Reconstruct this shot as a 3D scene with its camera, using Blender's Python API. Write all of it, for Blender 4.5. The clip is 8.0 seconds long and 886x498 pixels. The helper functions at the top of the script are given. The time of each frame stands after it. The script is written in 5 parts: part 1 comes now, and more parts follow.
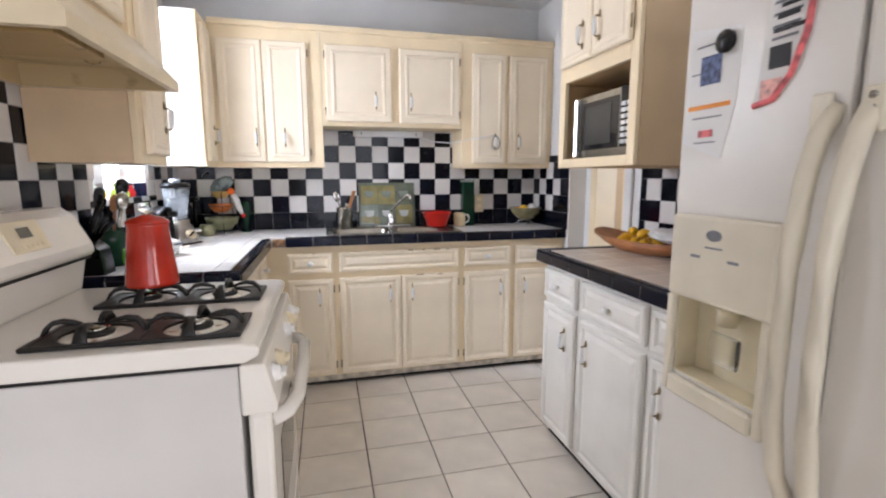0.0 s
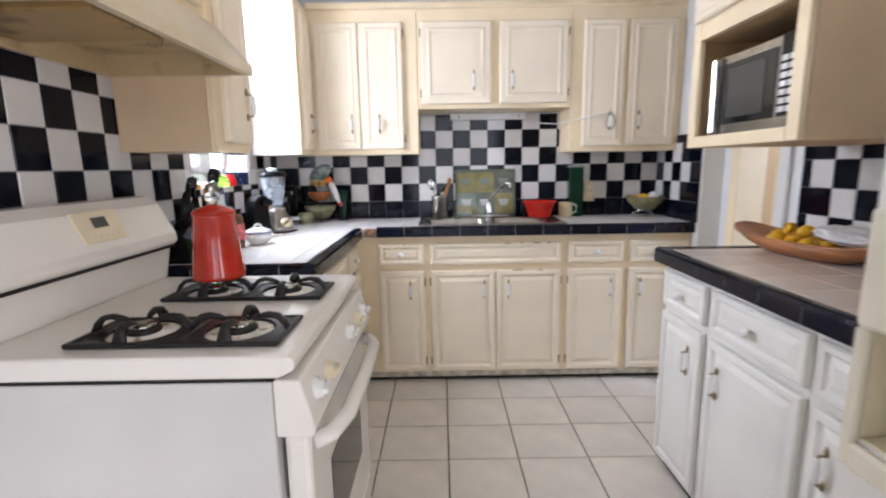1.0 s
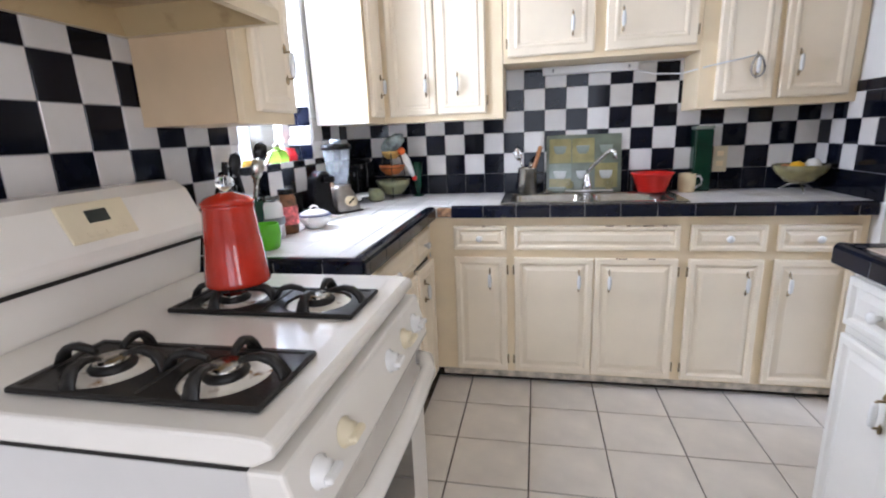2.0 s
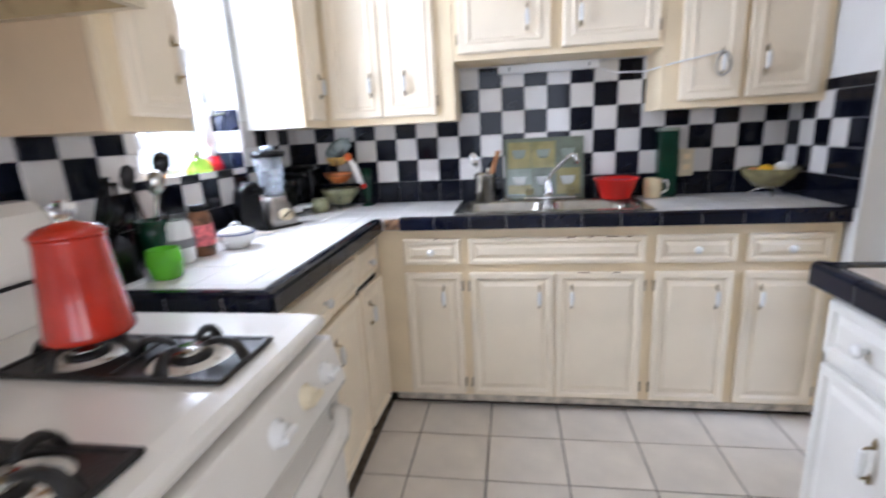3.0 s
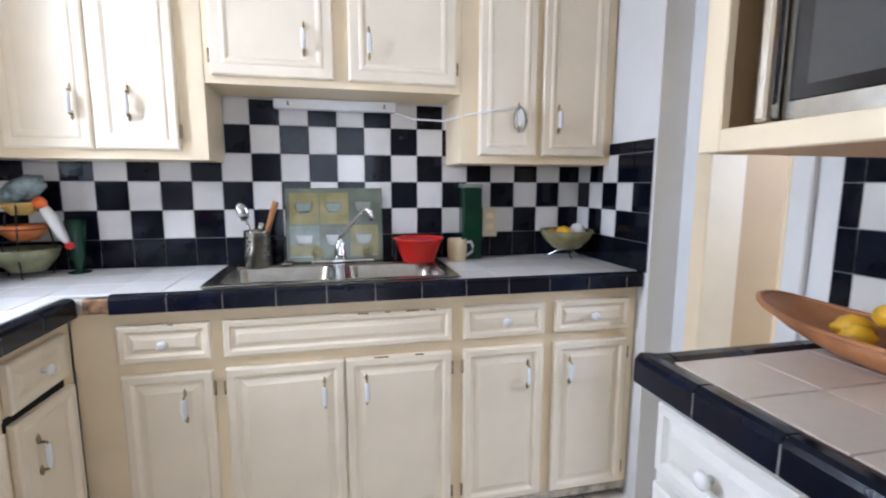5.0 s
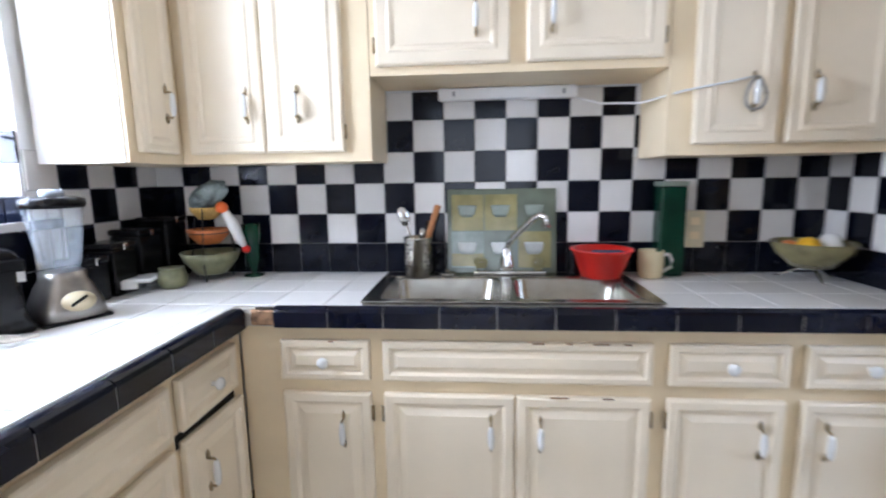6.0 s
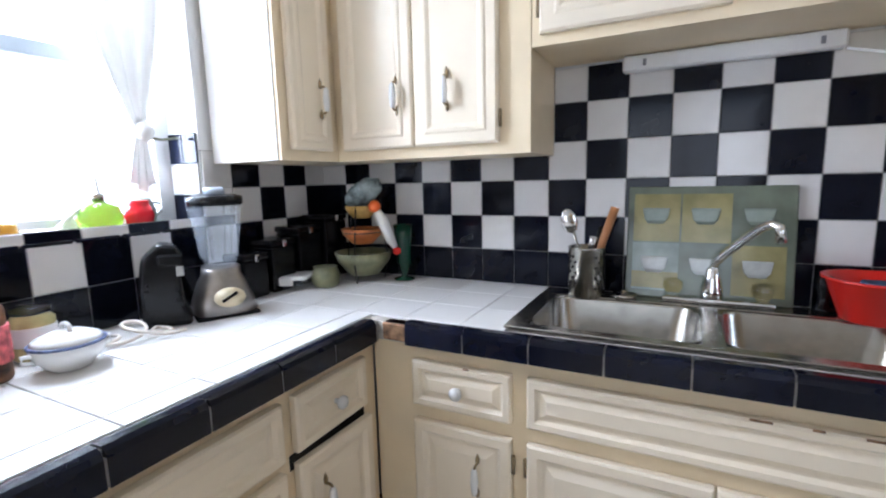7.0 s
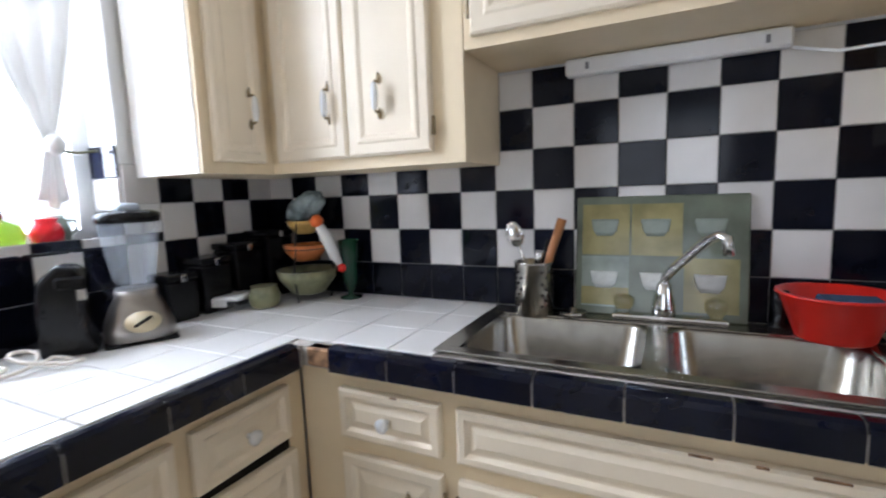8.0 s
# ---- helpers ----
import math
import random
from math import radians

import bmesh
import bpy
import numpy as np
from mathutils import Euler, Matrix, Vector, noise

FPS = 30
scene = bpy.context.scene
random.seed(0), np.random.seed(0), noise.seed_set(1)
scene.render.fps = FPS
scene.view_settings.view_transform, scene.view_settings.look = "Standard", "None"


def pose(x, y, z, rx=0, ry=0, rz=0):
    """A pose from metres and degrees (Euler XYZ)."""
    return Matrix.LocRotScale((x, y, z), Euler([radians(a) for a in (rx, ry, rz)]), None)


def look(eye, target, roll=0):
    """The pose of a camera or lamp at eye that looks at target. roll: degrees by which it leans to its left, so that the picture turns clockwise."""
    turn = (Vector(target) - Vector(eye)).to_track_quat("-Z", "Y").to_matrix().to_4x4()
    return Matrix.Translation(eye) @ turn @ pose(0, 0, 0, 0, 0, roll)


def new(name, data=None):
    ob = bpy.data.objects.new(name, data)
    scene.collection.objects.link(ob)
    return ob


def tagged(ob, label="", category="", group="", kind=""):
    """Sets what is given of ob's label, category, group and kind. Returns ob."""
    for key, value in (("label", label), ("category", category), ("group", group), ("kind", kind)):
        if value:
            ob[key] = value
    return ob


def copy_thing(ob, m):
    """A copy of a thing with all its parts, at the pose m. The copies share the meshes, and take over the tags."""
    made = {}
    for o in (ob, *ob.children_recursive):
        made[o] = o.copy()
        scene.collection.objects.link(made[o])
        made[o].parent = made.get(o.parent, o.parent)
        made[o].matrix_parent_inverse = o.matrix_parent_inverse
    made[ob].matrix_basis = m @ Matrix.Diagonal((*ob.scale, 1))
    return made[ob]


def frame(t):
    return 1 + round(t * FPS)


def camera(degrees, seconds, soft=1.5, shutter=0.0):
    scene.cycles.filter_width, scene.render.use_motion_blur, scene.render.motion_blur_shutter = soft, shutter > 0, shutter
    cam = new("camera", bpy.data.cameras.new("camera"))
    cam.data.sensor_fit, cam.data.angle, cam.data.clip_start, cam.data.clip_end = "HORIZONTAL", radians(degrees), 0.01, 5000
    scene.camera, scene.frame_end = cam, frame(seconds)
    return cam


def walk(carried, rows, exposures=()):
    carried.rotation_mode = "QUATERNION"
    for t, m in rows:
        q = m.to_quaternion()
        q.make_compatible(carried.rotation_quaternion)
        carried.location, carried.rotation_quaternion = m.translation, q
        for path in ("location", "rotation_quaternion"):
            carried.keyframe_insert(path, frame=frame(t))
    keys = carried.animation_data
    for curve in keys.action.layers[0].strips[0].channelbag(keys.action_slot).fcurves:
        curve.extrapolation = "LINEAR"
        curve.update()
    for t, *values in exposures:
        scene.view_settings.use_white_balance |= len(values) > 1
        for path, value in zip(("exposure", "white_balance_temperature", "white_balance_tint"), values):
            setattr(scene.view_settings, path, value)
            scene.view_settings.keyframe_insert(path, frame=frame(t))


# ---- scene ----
cam = camera(87.0, 8.0, soft=2.0, shutter=0.4)
PATH = [
    (0, (0.8901, -3.2494, 1.2473), (1.3690, -1.3307, 0.9481), -0.12),
    (0.5, (0.9273, -3.1546, 1.2291), (1.2314, -1.2029, 0.9156), -0.85),
    (1, (1.0179, -3.0329, 1.2387), (1.0207, -1.0632, 0.8918), -0.91),
    (1.5, (1.0335, -2.8129, 1.2411), (0.7848, -0.8726, 0.8248), -1.41),
    (1.7, (1.0359, -2.7352, 1.2446), (0.7126, -0.8117, 0.8024), -1.56),
    (2.8, (1.1300, -2.4900, 1.2550), (0.6727, -0.6140, 0.7340), -3.90),
    (3, (1.1410, -2.4300, 1.2580), (0.8439, -0.5106, 0.7809), -2.90),
    (3.5, (1.1068, -2.3515, 1.2387), (1.2515, -0.4014, 0.8192), -0.18),
    (4, (1.1768, -2.1699, 1.1883), (1.6552, -0.2571, 0.8536), 1.00),
    (4.2, (1.2150, -2.1200, 1.2050), (1.7721, -0.2271, 0.8783), 1.20),
    (5.3, (1.3250, -1.9400, 1.2450), (1.6145, 0.0202, 0.9736), -0.60),
    (5.5, (1.3400, -1.9000, 1.2520), (1.4747, 0.0755, 0.9702), -0.85),
    (6, (1.2225, -1.6977, 1.2612), (1.0636, 0.2729, 0.9588), -0.90),
    (6.5, (1.1985, -1.5060, 1.2464), (0.6259, 0.3883, 0.9572), -0.81),
    (7, (1.2334, -1.4206, 1.2521), (0.3347, 0.3418, 0.9587), -1.42),
    (7.5, (1.2770, -1.3944, 1.2595), (0.3126, 0.3352, 0.9796), -1.81),
    (8, (1.3300, -1.2780, 1.2450), (0.4503, 0.5020, 1.0047), -2.10),
]
walk(cam, [(t, look(eye, target, roll)) for t, eye, target, roll in PATH], [(0.0, -0.24, 6150, 20), (1.5, -0.16, 5850, 19), (5.5, -0.09, 5600, 17), (6.5, -0.10, 5600, 16), (7.2, -0.50, 5650, 16), (8.0, -0.60, 5850, 16)])

# ---------- light ----------
world = bpy.data.worlds.new("sky")
scene.world = world
world.use_nodes = True
wn = world.node_tree
sky = wn.nodes.new("ShaderNodeTexSky")
sky.sky_type, sky.sun_disc = "NISHITA", False
sky.sun_elevation, sky.sun_rotation = radians(50), radians(250)
wn.links.new(sky.outputs[0], wn.nodes["Background"].inputs[0])
wn.nodes["Background"].inputs[1].default_value = 0.12


def area_lamp(name, m, w, h, watts, colour):
    d = bpy.data.lights.new(name, "AREA")
    d.shape, d.size, d.size_y, d.energy, d.color = "RECTANGLE", w, h, watts, colour
    ob = new(name, d)
    ob.matrix_world = m
    return ob


area_lamp("window_daylight", look((-0.24, -0.81, 1.70), (1.0, -0.86, 0.95)), 0.55, 0.9, 60, (0.88, 0.95, 1.0))
area_lamp("back_window_daylight", look((1.3, -5.46, 1.15), (1.3, -2, 0.40)), 1.5, 1.8, 15, (1.0, 0.96, 0.90))
# unseen fill lamp, added to brighten the faces that look to +x
area_lamp("side_fill_light", look((2.60, -4.10, 1.15), (0.9, -1.6, 0.20)), 1.1, 1.5, 46, (1.0, 0.94, 0.85))
area_lamp("hall_daylight", look((3.7, -1.45, 1.5), (2.2, -0.62, 0.45)), 0.6, 1.2, 30, (0.74, 0.86, 1.0))
area_lamp("ceiling_lamp_glow", look((1.12, -1.55, 2.30), (1.12, -1.55, 0)), 0.28, 0.28, 1.2, (1.0, 0.86, 0.66))


# ---------- materials ----------
def mat(name, colour, rough=0.5, metal=0.0, var=0.08, scale=6.0, bump=0.0, bump_scale=60.0, stain=None, random_value=0.0, coat=0.0, rough_var=0.0, trans=0.0, ior=1.45, alpha=1.0):
    m = bpy.data.materials.new(name)
    m.use_nodes = True
    nt = m.node_tree
    b = nt.nodes["Principled BSDF"]
    b.inputs["Roughness"].default_value = rough
    b.inputs["Metallic"].default_value = metal
    b.inputs["Coat Weight"].default_value = coat
    b.inputs["Coat Roughness"].default_value = 0.06
    b.inputs["Transmission Weight"].default_value = trans
    b.inputs["IOR"].default_value = ior
    b.inputs["Alpha"].default_value = alpha
    tc = nt.nodes.new("ShaderNodeTexCoord")
    n1 = nt.nodes.new("ShaderNodeTexNoise")
    n1.inputs["Scale"].default_value = scale
    n1.inputs["Detail"].default_value = 6
    nt.links.new(tc.outputs["Object"], n1.inputs["Vector"])
    mixer = nt.nodes.new("ShaderNodeMix")
    mixer.data_type = "RGBA"
    dark = [c * (1 - var * 2) for c in colour]
    light = [min(1.0, c * (1 + var)) for c in colour]
    if stain:
        dark = stain
    mixer.inputs[6].default_value = (*dark, 1)
    mixer.inputs[7].default_value = (*light, 1)
    ramp = nt.nodes.new("ShaderNodeMapRange")
    ramp.inputs[1].default_value, ramp.inputs[2].default_value = (0.30, 0.62) if not stain else (0.30, 0.44)
    nt.links.new(n1.outputs["Fac"], ramp.inputs[0])
    nt.links.new(ramp.outputs[0], mixer.inputs[0])
    out = mixer.outputs[2]
    if random_value:
        info = nt.nodes.new("ShaderNodeObjectInfo")
        hsv = nt.nodes.new("ShaderNodeHueSaturation")
        mr = nt.nodes.new("ShaderNodeMapRange")
        mr.inputs[3].default_value, mr.inputs[4].default_value = 1 - random_value, 1 + random_value
        nt.links.new(info.outputs["Random"], mr.inputs[0])
        nt.links.new(mr.outputs[0], hsv.inputs["Value"])
        nt.links.new(out, hsv.inputs["Color"])
        out = hsv.outputs[0]
    nt.links.new(out, b.inputs["Base Color"])
    if rough_var:
        rr = nt.nodes.new("ShaderNodeMapRange")
        rr.inputs[3].default_value, rr.inputs[4].default_value = rough, rough + rough_var
        n3 = nt.nodes.new("ShaderNodeTexNoise")
        n3.inputs["Scale"].default_value = scale * 3
        nt.links.new(tc.outputs["Object"], n3.inputs["Vector"])
        nt.links.new(n3.outputs["Fac"], rr.inputs[0])
        nt.links.new(rr.outputs[0], b.inputs["Roughness"])
    if bump:
        n2 = nt.nodes.new("ShaderNodeTexNoise")
        n2.inputs["Scale"].default_value = bump_scale
        n2.inputs["Detail"].default_value = 4
        nt.links.new(tc.outputs["Object"], n2.inputs["Vector"])
        bp = nt.nodes.new("ShaderNodeBump")
        bp.inputs["Strength"].default_value = bump
        bp.inputs["Distance"].default_value = 0.002
        nt.links.new(n2.outputs["Fac"], bp.inputs["Height"])
        nt.links.new(bp.outputs[0], b.inputs["Normal"])
    return m


def glow(name, colour, strength):
    m = bpy.data.materials.new(name)
    m.use_nodes = True
    b = m.node_tree.nodes["Principled BSDF"]
    b.inputs["Base Color"].default_value = (*colour, 1)
    b.inputs["Emission Color"].default_value = (*colour, 1)
    b.inputs["Emission Strength"].default_value = strength
    return m


CREAM = mat("cream cabinet paint", (0.88, 0.735, 0.505), 0.32, var=0.035, scale=5, bump=0.18, bump_scale=45, rough_var=0.15)
CREAM2 = mat("cream door paint", (0.90, 0.795, 0.625), 0.28, var=0.03, scale=4, bump=0.14, bump_scale=40, rough_var=0.15)
PANEL = mat("white panel paint", (0.76, 0.74, 0.69), 0.4, var=0.04, scale=4, bump=0.12, bump_scale=40)
BEIGE = mat("beige wood side paint", (0.66, 0.50, 0.32), 0.45, var=0.07, scale=3, bump=0.15, bump_scale=50)
WALL = mat("grey white wall paint", (0.66, 0.67, 0.68), 0.65, var=0.03, scale=3, bump=0.15, bump_scale=90)
WALLW = mat("white wall paint", (0.78, 0.78, 0.77), 0.55, var=0.03, scale=3, bump=0.15, bump_scale=90)
HALL = mat("tan hall paint", (0.62, 0.42, 0.22), 0.6, var=0.05, scale=2, bump=0.12, bump_scale=70)
CEIL = mat("ceiling paint", (0.72, 0.72, 0.71), 0.8, var=0.03, scale=3, bump=0.2, bump_scale=80)
TW = mat("white wall tile glaze", (0.69, 0.67, 0.645), 0.12, var=0.03, scale=8, bump=0.05, bump_scale=14, random_value=0.05)
TB = mat("black navy tile glaze", (0.0035, 0.0045, 0.010), 0.09, var=0.2, scale=9, bump=0.05, bump_scale=14, random_value=0.2)
TB.node_tree.nodes["Principled BSDF"].inputs["Specular IOR Level"].default_value = 0.25
TN = mat("navy edge tile glaze", (0.0035, 0.005, 0.014), 0.14, var=0.25, scale=14, bump=0.08, bump_scale=22, random_value=0.25)
TN.node_tree.nodes["Principled BSDF"].inputs["Specular IOR Level"].default_value = 0.32
GROUT = mat("grey grout", (0.30, 0.29, 0.27), 0.9, var=0.15, scale=30)
GROUTW = mat("pale grout", (0.50, 0.47, 0.42), 0.9, var=0.15, scale=30)
CT = mat("white counter tile glaze", (0.76, 0.745, 0.72), 0.22, var=0.015, scale=7, bump=0.02, bump_scale=20, random_value=0.03, rough_var=0.04)
FT = mat("off white floor tile", (0.76, 0.70, 0.62), 0.30, var=0.06, scale=5, bump=0.1, bump_scale=25, random_value=0.035, rough_var=0.15)
FG = mat("dark floor grout", (0.13, 0.105, 0.08), 0.95, var=0.3, scale=20)
ENAMEL = mat("white stove enamel", (0.80, 0.770, 0.71), 0.16, var=0.03, scale=3, coat=0.3)
# white enamel toned down for the sides, their shade put into the colour
ENAMEL_SHADED = mat("shaded stove side enamel", (0.68, 0.665, 0.64), 0.3, var=0.05, scale=2)
IVORY = mat("ivory plastic", (0.74, 0.66, 0.47), 0.35, var=0.05, scale=8)
IRON = mat("black cast iron", (0.012, 0.011, 0.010), 0.42, var=0.3, scale=40, bump=0.3, bump_scale=200)
BLACK = mat("black plastic", (0.006, 0.006, 0.007), 0.2, var=0.2, scale=10)
BLACK.node_tree.nodes["Principled BSDF"].inputs["Specular IOR Level"].default_value = 0.3
# near black for gaps, slots and recesses, with their shade in the colour
GAP_SHADE = mat("gap shade black", (0.012, 0.010, 0.008), 0.8)
BOWLCHROME = mat("burner bowl enamel", (0.74, 0.70, 0.62), 0.25, var=0.2, scale=30, stain=(0.30, 0.16, 0.06))
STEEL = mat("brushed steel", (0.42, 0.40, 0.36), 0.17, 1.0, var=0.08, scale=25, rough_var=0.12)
CHROME = mat("chrome", (0.78, 0.78, 0.78), 0.08, 1.0, var=0.03)
BRASS = mat("antique brass", (0.34, 0.26, 0.15), 0.32, 0.9, var=0.2, scale=60)
CERAMIC = mat("white ceramic", (0.82, 0.82, 0.80), 0.12, var=0.02)
REDENAMEL = mat("red enamel", (0.46, 0.022, 0.008), 0.16, var=0.12, scale=12, coat=0.4)
REDPLASTIC = mat("red plastic", (0.62, 0.02, 0.012), 0.3, var=0.06)
GREENPL = mat("bright green enamel", (0.12, 0.48, 0.02), 0.25, var=0.06)
HOODMAT = mat("cream hood enamel", (0.70, 0.60, 0.42), 0.35, var=0.06, scale=5)
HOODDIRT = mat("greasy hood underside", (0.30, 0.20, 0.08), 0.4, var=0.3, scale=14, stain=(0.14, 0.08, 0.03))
FRIDGE = mat("white fridge enamel", (0.74, 0.705, 0.65), 0.3, var=0.03, scale=3, bump=0.15, bump_scale=160)
FHANDLE = mat("cream fridge plastic", (0.72, 0.66, 0.53), 0.3, var=0.04, scale=6)
WOOD = mat("brown carved wood", (0.36, 0.15, 0.055), 0.42, var=0.25, scale=9, bump=0.2, bump_scale=60)
WOODR = mat("raw chipped wood", (0.30, 0.17, 0.09), 0.8, var=0.4, scale=40, bump=0.4, bump_scale=120)
LEMON = mat("lemon peel", (0.78, 0.44, 0.015), 0.42, var=0.12, scale=14, bump=0.3, bump_scale=140)
GLASS = mat("clear glass", (0.97, 0.98, 0.98), 0.02, trans=1.0, var=0.0)
GREENGLASS = mat("lime green glass", (0.55, 0.90, 0.12), 0.04, trans=0.85, var=0.02)
DARKGREEN = mat("dark green glass", (0.004, 0.035, 0.018), 0.12, var=0.2)
CLOTH = mat("white curtain cloth", (0.80, 0.80, 0.78), 0.9, var=0.04, bump=0.3, bump_scale=200)
PAPER = mat("white paper", (0.78, 0.77, 0.75), 0.7, var=0.03)
INK = mat("black ink", (0.02, 0.02, 0.025), 0.6)
GREYINK = mat("grey ink", (0.22, 0.22, 0.24), 0.6)
ORANGEINK = mat("orange ink", (0.80, 0.30, 0.05), 0.6)
PINKINK = mat("red pink print", (0.70, 0.16, 0.17), 0.6, var=0.3, scale=60)
BLUEINK = mat("blue print", (0.10, 0.13, 0.25), 0.6, var=0.4, scale=80)
YELLOWP = mat("yellow note paper", (0.78, 0.66, 0.25), 0.7)
OLIVE = mat("olive green ceramic", (0.20, 0.20, 0.11), 0.3, var=0.2, scale=20)
TERRA = mat("orange terracotta", (0.50, 0.15, 0.04), 0.4, var=0.2, scale=18)
MUSTARD = mat("mustard ceramic", (0.50, 0.32, 0.09), 0.4, var=0.2, scale=18)
BAG = mat("grey plastic bag", (0.22, 0.27, 0.27), 0.25, var=0.35, scale=25, bump=0.5, bump_scale=40)
SAGE = mat("sage glass board", (0.15, 0.17, 0.125), 0.12, var=0.2, scale=7)
SAGE2 = mat("yellow olive print", (0.27, 0.235, 0.10), 0.14, var=0.15, scale=12)
SAGE3 = mat("pale grey green print", (0.25, 0.285, 0.24), 0.14, var=0.15, scale=12)
CREAMMUG = mat("cream mug glaze", (0.70, 0.58, 0.36), 0.25, var=0.06)
WHITEPL = mat("white plastic", (0.80, 0.80, 0.80), 0.3, var=0.02)
DARKSCREEN = mat("dark screen", (0.03, 0.035, 0.03), 0.15)
MWGLASS = mat("microwave door glass", (0.02, 0.02, 0.022), 0.06, var=0.1)
BROWNJAR = mat("brown jar contents", (0.16, 0.07, 0.03), 0.5, var=0.4, scale=40)
GREYCLOTH = mat("white crumpled bag", (0.76, 0.76, 0.75), 0.5, var=0.08, scale=20, bump=0.5, bump_scale=50)
SKYGLOW = glow("bright outdoors", (0.93, 0.98, 1.0), 1.7)
JUGGLASS = mat("thin clear glass", (0.78, 0.86, 0.95), 0.03, var=0.0, alpha=0.13)
PRINT = mat("grey white print", (0.52, 0.53, 0.50), 0.2, var=0.1, scale=30)


# ---------- mesh helpers ----------
def box(bm, x0, x1, y0, y1, z0, z1, bevel=0.0, seg=1):
    r = bmesh.ops.create_cube(bm, size=1.0)
    vs = r["verts"]
    for v in vs:
        v.co = Vector(((x0 + x1) / 2 + v.co.x * (x1 - x0), (y0 + y1) / 2 + v.co.y * (y1 - y0), (z0 + z1) / 2 + v.co.z * (z1 - z0)))
    if bevel:
        es = {e for v in vs for e in v.link_edges}
        bmesh.ops.bevel(bm, geom=list(es), offset=bevel, segments=seg, profile=0.5, affect="EDGES")
    return bm


def bx(*a, **k):
    return box(bmesh.new(), *a, **k)


def lathe(profile, n=24, centre=(0, 0, 0), bm=None, squash=1.0):
    """Turns (radius, height) pairs round z."""
    bm = bm or bmesh.new()
    cx, cy, cz = centre
    rings = []
    for r, z in profile:
        rings.append([bm.verts.new((cx + r * math.cos(2 * math.pi * i / n), cy + squash * r * math.sin(2 * math.pi * i / n), cz + z)) for i in range(n)])
    for a, b in zip(rings, rings[1:]):
        for i in range(n):
            bm.faces.new((a[i], a[(i + 1) % n], b[(i + 1) % n], b[i]))
    if profile[0][0] > 1e-5:
        bm.faces.new(rings[0][::-1])
    if profile[-1][0] > 1e-5:
        bm.faces.new(rings[-1])
    bmesh.ops.remove_doubles(bm, verts=[v for ring in rings for v in ring], dist=1e-6)
    for f in bm.faces:
        f.smooth = True
    return bm


def tube(points, r, n=8, bm=None, taper=None):
    """A round bar along points."""
    bm = bm or bmesh.new()
    pts = [Vector(p) for p in points]
    rings = []
    up = Vector((0, 0, 1))
    for i, p in enumerate(pts):
        d = (pts[min(i + 1, len(pts) - 1)] - pts[max(i - 1, 0)]).normalized()
        side = d.cross(up)
        if side.length < 0.05:
            side = d.cross(Vector((1, 0, 0)))
        side.normalize()
        o = side.cross(d)
        rr = r * (taper[i] if taper else 1)
        rings.append([bm.verts.new(p + rr * (math.cos(2 * math.pi * k / n) * side + math.sin(2 * math.pi * k / n) * o)) for k in range(n)])
    for a, b in zip(rings, rings[1:]):
        for k in range(n):
            bm.faces.new((a[k], a[(k + 1) % n], b[(k + 1) % n], b[k])).smooth = True
    bm.faces.new(rings[0][::-1])
    bm.faces.new(rings[-1])
    return bm


def prism(outline, depth, bm=None):
    """A closed (x, z) outline pushed from y=0 to y=depth."""
    bm = bm or bmesh.new()
    a = [bm.verts.new((x, 0, z)) for x, z in outline]
    b = [bm.verts.new((x, depth, z)) for x, z in outline]
    n = len(a)
    bm.faces.new(a)
    bm.faces.new(b[::-1])
    for i in range(n):
        bm.faces.new((a[i], b[i], b[(i + 1) % n], a[(i + 1) % n]))
    bmesh.ops.recalc_face_normals(bm, faces=bm.faces)
    return bm


def to_mesh(name, bm, material):
    bmesh.ops.recalc_face_normals(bm, faces=bm.faces)
    me = bpy.data.meshes.new(name)
    bm.to_mesh(me)
    bm.free()
    me.materials.append(material)
    return me


def thing(name, label, category, group="", kind="", at=None):
    ob = new(name)
    if at is not None:
        ob.matrix_world = at
    return tagged(ob, label, category, group, kind)


def part(name, bm, material, parent, label="", m=None):
    ob = new(name, to_mesh(name, bm, material))
    ob.parent = parent
    if m is not None:
        ob.matrix_basis = m
    return tagged(ob, label)


def solo(name, bm, material, label, category, kind="", group="", m=None):
    ob = new(name, to_mesh(name, bm, material))
    if m is not None:
        ob.matrix_world = m
    return tagged(ob, label, category, group, kind)


def ease(ob, width=0.003, seg=2):
    md = ob.modifiers.new("bevel", "BEVEL")
    md.width, md.segments, md.limit_method, md.angle_limit = width, seg, "ANGLE", radians(40)
    return ob


# ---------- sizes ----------
T, Z0 = 0.1095, 0.915
TL = 0.1056
CEILING = 2.42
CY = -0.51      # front of the sink counter
CX = 0.585      # front of the window counter
XE = 2.405       # end wall of the sink counter
XR = 2.52       # right wall
RX = 1.85        # front of the right counter
SY0, SY1 = -1.53, -2.21   # stove, far and near side
LN = -1.475      # near end of the window counter
BACK = -5.4


# ---------- shell ----------
def slab(name, x0, x1, y0, y1, z0, z1, material, label):
    return solo(name, bx(x0, x1, y0, y1, z0, z1), material, label, name.split("_")[0], kind="structure")


